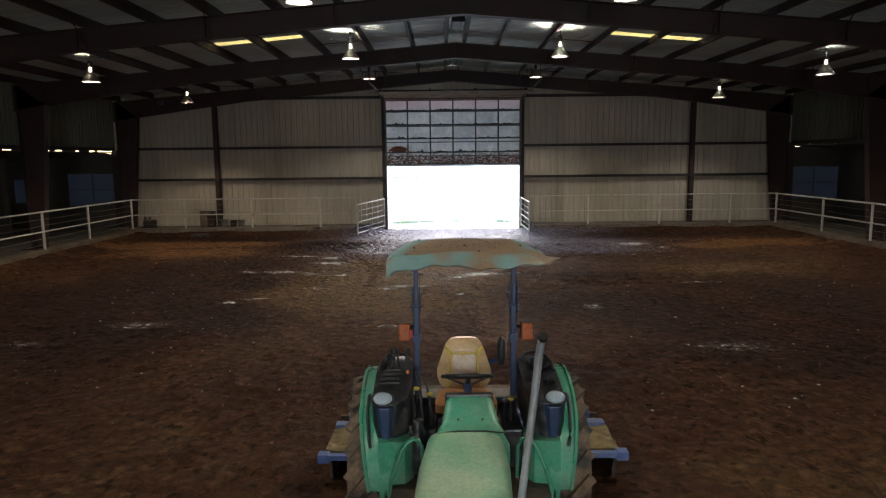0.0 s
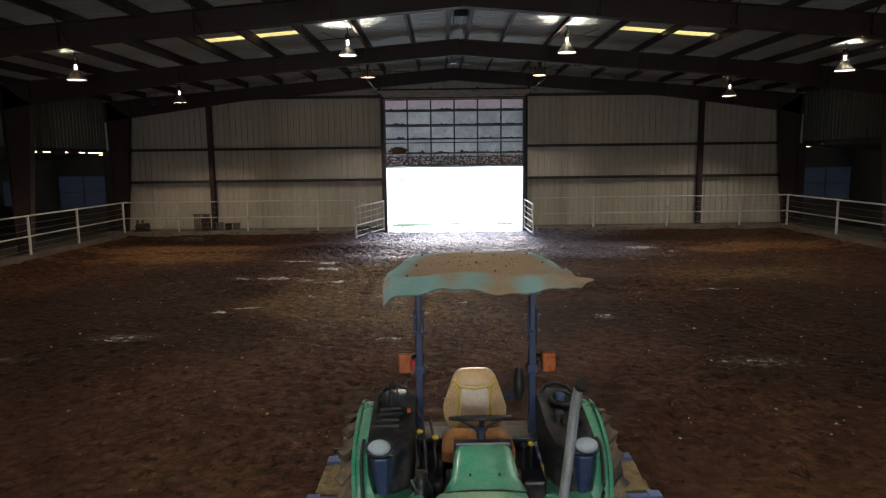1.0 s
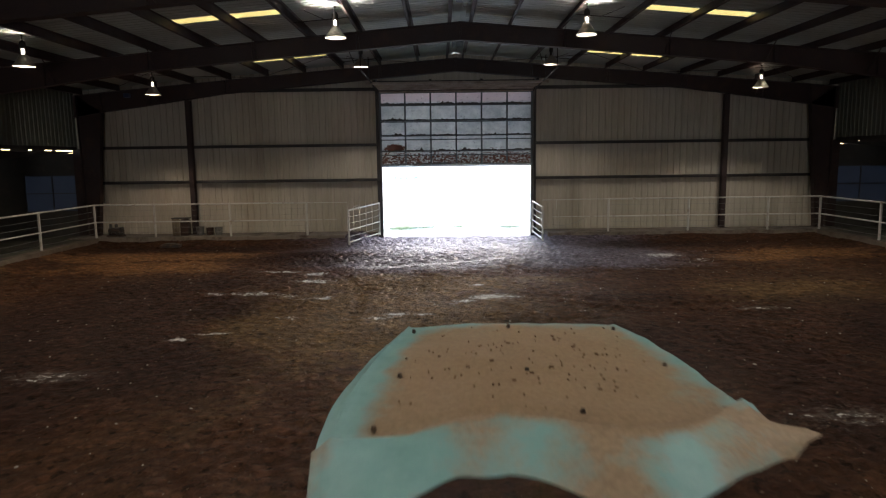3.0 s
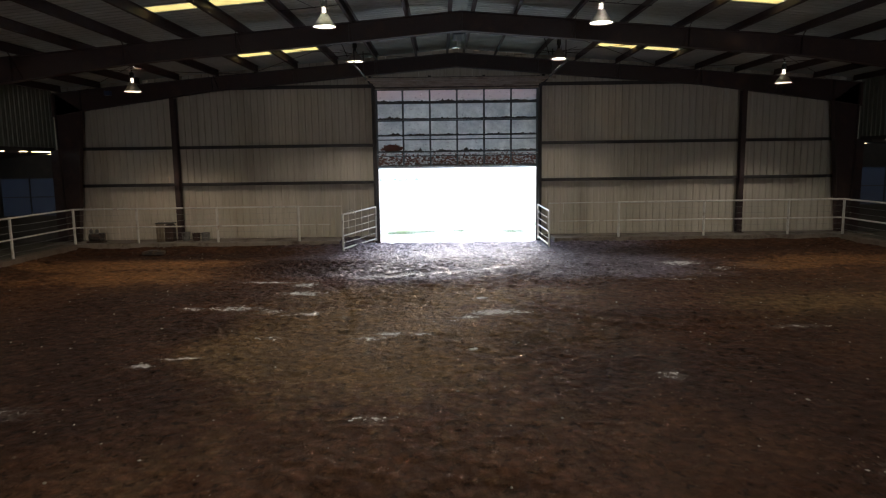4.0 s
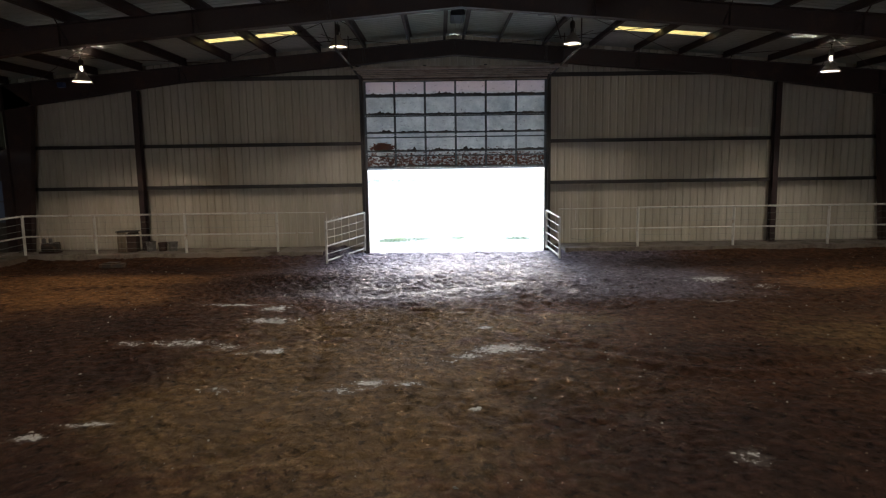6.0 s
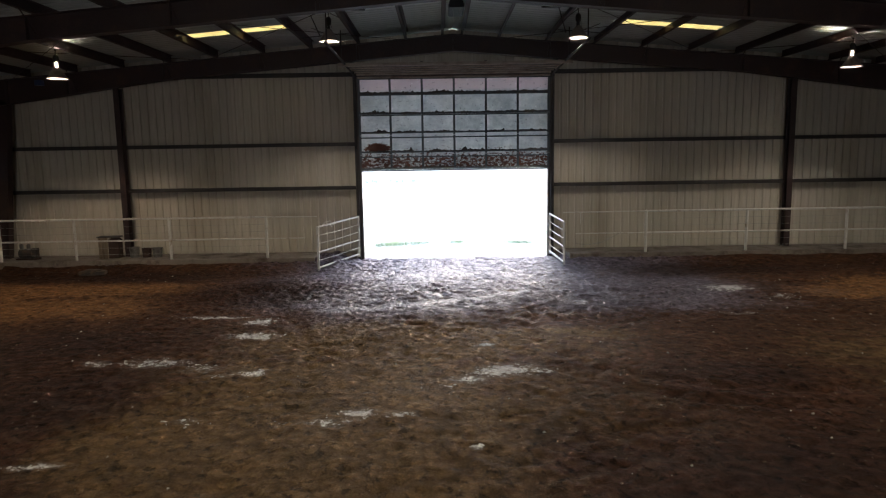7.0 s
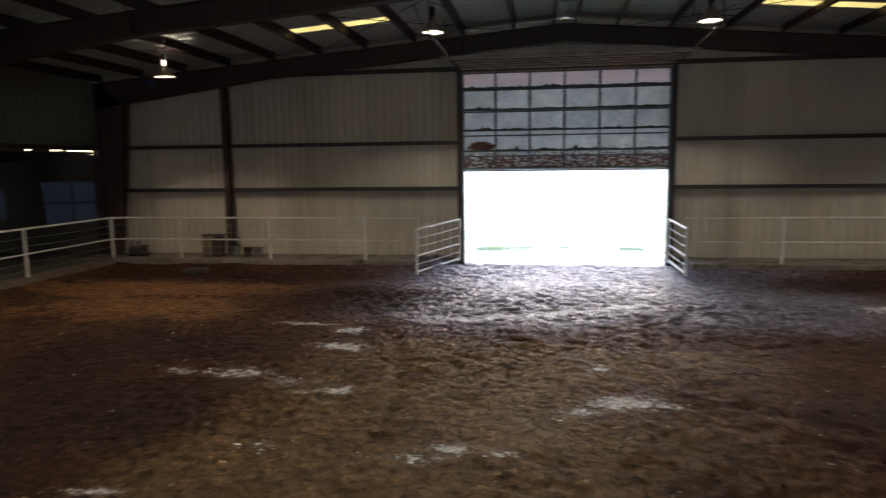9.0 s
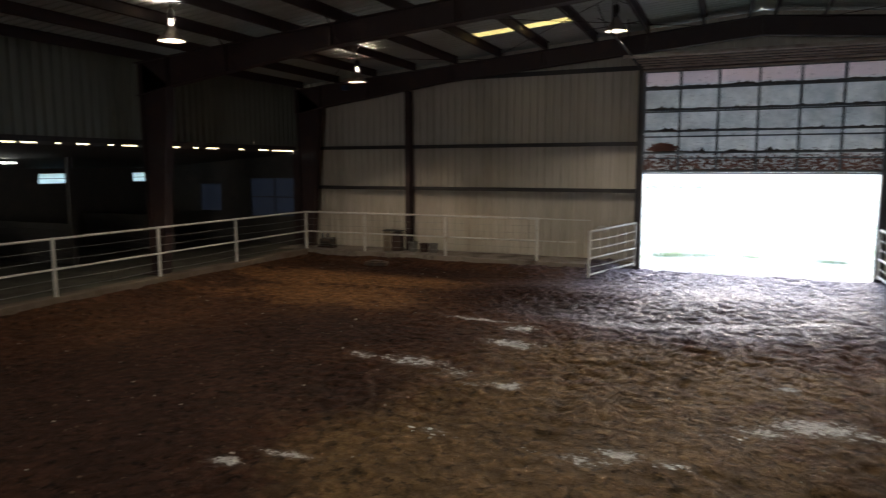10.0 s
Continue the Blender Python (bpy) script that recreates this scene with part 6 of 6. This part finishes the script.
for v in bm.verts:
    v.co.z += 0.02 * noise.noise(v.co * 11)
bmesh.ops.solidify(bm, geom=bm.faces[:], thickness=0.03)
part("hay_layer", bm, M_HAY, drag)
bm = bmesh.new()
box(bm, -1.48, 0.58, 0.0, 1.48, 0.61, 0.34, 0.004)
part("blade", bm, M_IRON, drag)
for x in (-0.35, 0.35):
    bm = bmesh.new()
    beam(bm, (x * 0.8, -1.0, 0.5), (x, -0.42, 0.33), 0.05, 0.05)
    part("hitch_arm", bm, M_IRON, drag)

# ---- clutter along the end wall ----
M_RUST = surface("rusty_steel", (0.07, 0.035, 0.024), (0.035, 0.022, 0.018), 0.8, 0.1, 40, 6, 0.5, 0.3)
M_TUB = surface("scuffed_white_plastic", (0.17, 0.155, 0.14), (0.08, 0.06, 0.05), 0.5, 0.0, 40, 6, 0.5, 0.1)
M_WOODB = surface("weathered_board", (0.26, 0.20, 0.14), (0.15, 0.105, 0.07), 0.85, 0.0, 40, 4, 0.5, 0.3, (1, 1, 0.2))


def bucket(x, y, z, r, h, mat, label):
    b = thing("bucket", label, "bucket", "buckets by the wall", at=(x, y, z))
    bm = bmesh.new()
    revolve(bm, [(0.0, 0.0), (r * 0.82, 0.0), (r * 0.97, h * 0.93), (r * 1.04, h * 0.93), (r * 1.04, h), (r * 0.93, h), (r * 0.78, 0.03), (0.0, 0.03)], 18)
    smooth(part("tub", bm, mat, b), 40)
    bm = bmesh.new()
    bent(bm, [(r * 1.0 * math.cos(a), 0.03, h * 0.95 + r * 0.35 * math.sin(a) * (-1)) for a in (0.0, 0.5, 1.0, 1.57, 2.1, 2.6, 3.14)], 0.006, 6)
    part("bail", bm, M_CABLE, b)


bucket(-10.25, 29.3, KERB, 0.16, 0.33, M_TUB, "scuffed pale plastic bucket by the wall")
bucket(-9.88, 29.35, KERB, 0.15, 0.28, M_RUST, "rusty brown steel bucket by the wall")
bucket(-9.52, 29.3, KERB, 0.16, 0.30, M_TUB, "scuffed grey plastic bucket by the wall")
crate = thing("wooden_crate", "upturned weathered board crate on the walkway", "crate", at=(-11.0, 29.3, KERB))
for k in range(3):
    bm = bmesh.new()
    box(bm, -0.28 + k * 0.1, -0.2, 0.0, -0.19 + k * 0.1, -0.17, 0.66, 0.004)
    part("board", bm, M_WOODB, crate)
for z in (0.06, 0.54):
    bm = bmesh.new()
    box(bm, -0.28, -0.168, z, 0.02, -0.14, z + 0.08, 0.004)
    part("batten", bm, M_WOODB, crate)
bm = bmesh.new()
box(bm, 0.025, -0.2, 0.0, 0.34, 0.12, 0.60, 0.02)
part("box", bm, M_RUST, crate, "dark rusty box")
bm = bmesh.new()
box(bm, 0.06, -0.17, 0.604, 0.31, 0.09, 0.64, 0.01)
part("lid", bm, M_RUST, crate)
bm = bmesh.new()
box(bm, -0.31, -0.22, 0.665, 0.36, 0.14, 0.70, 0.006)
part("top_board", bm, M_DARK, crate)
pump = thing("pump_set", "dark greasy pump with a pale canister on the walkway", "pump", at=(-13.55, 29.2, KERB))
bm = bmesh.new()
box(bm, -0.34, -0.15, 0.0, 0.3, 0.15, 0.05, 0.01)
part("base_plate", bm, M_RUST, pump)
bm = bmesh.new()
tube(bm, (-0.26, 0, 0.2), (0.16, 0, 0.2), 0.14, 16)
part("motor", bm, M_IRON, pump)
bm = bmesh.new()
box(bm, 0.12, -0.1, 0.05, 0.28, 0.1, 0.36, 0.02)
part("gear_case", bm, M_IRON, pump)
for x in (-0.2, 0.02):
    bm = bmesh.new()
    revolve(bm, [(0.0, 0.3), (0.055, 0.3), (0.06, 0.46), (0.03, 0.5), (0.0, 0.5)], 12, (x, -0.02, 0))
    smooth(part("canister", bm, M_TUB, pump, "pale canister"), 40)
slab_d = thing("concrete_slab", "broken flat concrete slab lying in the dirt", "slab", at=(-10.9, 27.95, 0.06))
bm = bmesh.new()
prism(bm, [(-0.42, -0.22), (0.1, -0.28), (0.45, -0.12), (0.4, 0.2), (-0.1, 0.26), (-0.4, 0.15)], "z", -0.05, 0.09)
bmesh.ops.bevel(bm, geom=bm.edges[:], offset=0.015, segments=1, affect="EDGES")
part("slab", bm, M_IRON, slab_d)
bm = bmesh.new()
prism(bm, [(-0.3, -0.15), (0.2, -0.2), (0.3, 0.1), (-0.2, 0.15)], "z", 0.092, 0.14)
part("shard", bm, M_IRON, slab_d)
slab_d.scale = (0.85, 0.85, 0.8)

# ---- roof fittings ----
for k, y in enumerate(FRAMES[:5]):
    for s in (-1, 1):
        for x in PURLINS[2:9:2]:
            fb = bmesh.new()
            for d in (-1, 1):
                if k == 0 and d > 0:
                    continue
                beam(fb, (s * x, y + d * 0.13, rafter_z(x) + 0.03), (s * x, y + d * 0.72, roof_z(x) - 0.2), 0.04, 0.006, (1, 0, 0))
            tagged(part("flange_brace", fb, M_STEEL), "thin steel brace from purlin to rafter flange", "brace", "flange braces", "structure")
rod = bmesh.new()
for s in (-1, 1):
    for x0, x1 in ((1.5, 7.6), (7.6, 13.7)):
        for a, b in ((x0, x1), (x1, x0)):
            tube(rod, (s * a, FRAMES[0] - 0.1, roof_z(a) - 0.26), (s * b, FRAMES[1] + 0.1, roof_z(b) - 0.26), 0.009, 6)
tagged(part("rod_brace", rod, M_STEEL), "thin crossed steel rod bracing under the roof", "brace", kind="structure")
M_VENT = translucent("ridge_vent_throat", (0.4, 0.5, 0.7), 0.008, (0.04, 0.047, 0.06))
for y in (26.0, 19.3, 12.4, 5.5):
    v = thing("ridge_ventilator", "blue-grey sheet ridge ventilator with a hanging chain", "ventilator", "ridge ventilators", at=(0, y, 7.0))
    bm = bmesh.new()
    prism(bm, [(-0.13, 0.30), (0.13, 0.30), (0.20, 0.06), (0.17, 0.02), (-0.17, 0.02), (-0.20, 0.06)], "y", -0.55, 0.55)
    part("throat", bm, M_VENT, v)
    for d in (-0.1, 0.1):
        bm = bmesh.new()
        tube(bm, (d, -0.4, 0.03), (d * 0.4, -0.4, -0.28), 0.006, 6)
        part("chain", bm, M_CABLE, v)
    bm = bmesh.new()
    tube(bm, (-0.05, -0.4, -0.28), (0.05, -0.4, -0.28), 0.006, 6)
    part("pull", bm, M_CABLE, v)
for y in (27.6, 20.5, 13.4):
    for s in (-1, 1):
        bm = bmesh.new()
        tube(bm, (s * 2.89, y, roof_z(2.89) - 0.24), (s * 4.35, y, roof_z(4.35) - 0.24), 0.012, 6)
        tube(bm, (s * 3.5, y + 0.05, roof_z(3.5) - 0.25), (s * 3.8, y - 1.2, roof_z(3.8) - 0.25), 0.010, 6)
        tagged(part("conduit", bm, M_SOCKET), "thin dark electrical conduit under the purlins", "conduit", "lamp conduits", "structure")

# blue box standing in for a gleam near the far corner of the roof
gleam = thing("junction_box", "small blue box standing in for a blue gleam under the corner rafter", "junction box", at=(-12.75, 29.2, 5.72))
bm = bmesh.new()
box(bm, -0.1, -0.05, 0.0, 0.1, 0.15, 0.16, 0.012)
part("case", bm, M_PANEL, gleam)

# ---- loose crumbs of dirt and straw on the arena floor ----
def dirt_z(x, y):
    """height of the arena dirt"""
    return float(dirt_height(x, y))


def crust_flakes():
    """pale dried flakes lying on the dirt in ragged patches"""
    rg = np.random.RandomState(17)
    verts, faces = [], []
    for cx, cy, rx, ry, dense in CRUST:
        lanes = [(rg.normal() * 0.35, rg.normal() * 0.35) for _ in range(3)]
        for _ in range(int((10 + 60 * rx * ry) * dense)):
            lx, ly = lanes[rg.randint(3)]
            x, y = cx + rx * (lx + 0.42 * rg.normal()), cy + ry * (ly + 0.30 * rg.normal())
            q = 0.006 + 0.022 * rg.rand() ** 3
            n = 11
            a0, wide = rg.uniform(-0.5, 0.5), rg.uniform(1.2, 2.2)
            c, d = math.cos(a0), math.sin(a0)
            first = len(verts)
            verts.append((x, y, dirt_z(x, y) + 0.002 + 0.04 * q))
            for ring, up in ((0.7, 0.001 + 0.03 * q), (1.0, -0.006)):
                rough = 0.65 + 0.7 * rg.rand(n)
                for k in range(n):
                    a = 2 * math.pi * k / n
                    px, py = q * ring * rough[k] * wide * math.cos(a), q * ring * rough[k] * math.sin(a)
                    wx, wy = x + px * c - py * d, y + px * d + py * c
                    verts.append((wx, wy, dirt_z(wx, wy) + up + 0.004 * rg.rand() * ring))
            for k in range(n):
                m = (k + 1) % n
                faces.append((first, first + 1 + k, first + 1 + m))
                faces.append((first + 1 + k, first + 1 + n + k, first + 1 + n + m, first + 1 + m))
    me = bpy.data.meshes.new("crust_flakes")
    me.from_pydata(verts, [], faces)
    me.materials.append(surface("pale_crust", (0.70, 0.68, 0.65), (0.36, 0.30, 0.25), 0.9, 0.0, 30, 5, 0.6, 0.35, (1, 1, 1), 0.2))
    return tagged(new("crust_flakes", me), "ragged patches of pale dried crust on the dirt", "crust", kind="stuff")


def crumbs(name, count, mat, sizes, flat_k, label, seed, area=(-13, 13, 7.5, 29)):
    rg = np.random.RandomState(seed)
    verts, faces = [], []
    base = np.array([(1, 0, 0), (-1, 0, 0), (0, 1, 0), (0, -1, 0), (0, 0, 1), (0, 0, -1)], float)
    tri = [(0, 2, 4), (2, 1, 4), (1, 3, 4), (3, 0, 4), (2, 0, 5), (1, 2, 5), (3, 1, 5), (0, 3, 5)]
    for _ in range(count):
        x, y = rg.uniform(*area[:2]), rg.uniform(*area[2:])
        q = sizes[0] + (sizes[1] - sizes[0]) * rg.rand() ** 3
        a = rg.uniform(0, 6.28)
        c, d = math.cos(a), math.sin(a)
        p = base * q * (0.7 + 0.6 * rg.rand(6, 1)) * np.array([1.0, 0.65, flat_k])
        p = np.column_stack([p[:, 0] * c - p[:, 1] * d + x, p[:, 0] * d + p[:, 1] * c + y, p[:, 2]])
        z = dirt_z(x, y)
        p[:, 2] += z + q * flat_k * 0.5
        n = len(verts)
        verts.extend(map(tuple, p))
        faces.extend([(i + n, j + n, k + n) for i, j, k in tri])
    me = bpy.data.meshes.new(name)
    me.from_pydata(verts, [], faces)
    me.materials.append(mat)
    return tagged(new(name, me), label, "litter", kind="stuff")


M_CLOD = surface("dry_clod", (0.12, 0.075, 0.046), (0.07, 0.042, 0.028), 0.95, 0.0, 40, 3, 0.5, 0.3)
M_CHIP = surface("pale_chip", (0.40, 0.37, 0.32), (0.28, 0.24, 0.19), 0.9, 0.0, 40, 3, 0.5, 0.2)
crumbs("dirt_clods", 4200, M_CLOD, (0.008, 0.032), 0.6, "scattered dark clods of dry dirt", 2)
crumbs("trodden_clods", 1500, M_CLOD, (0.008, 0.030), 0.45, "trodden damp clods on the ground before the door", 6, (-6.5, 6.5, 21.3, 29.3))
crumbs("pale_chips", 900, M_CHIP, (0.006, 0.032), 0.5, "scattered pale chips and straw bits", 4)
crust_flakes()
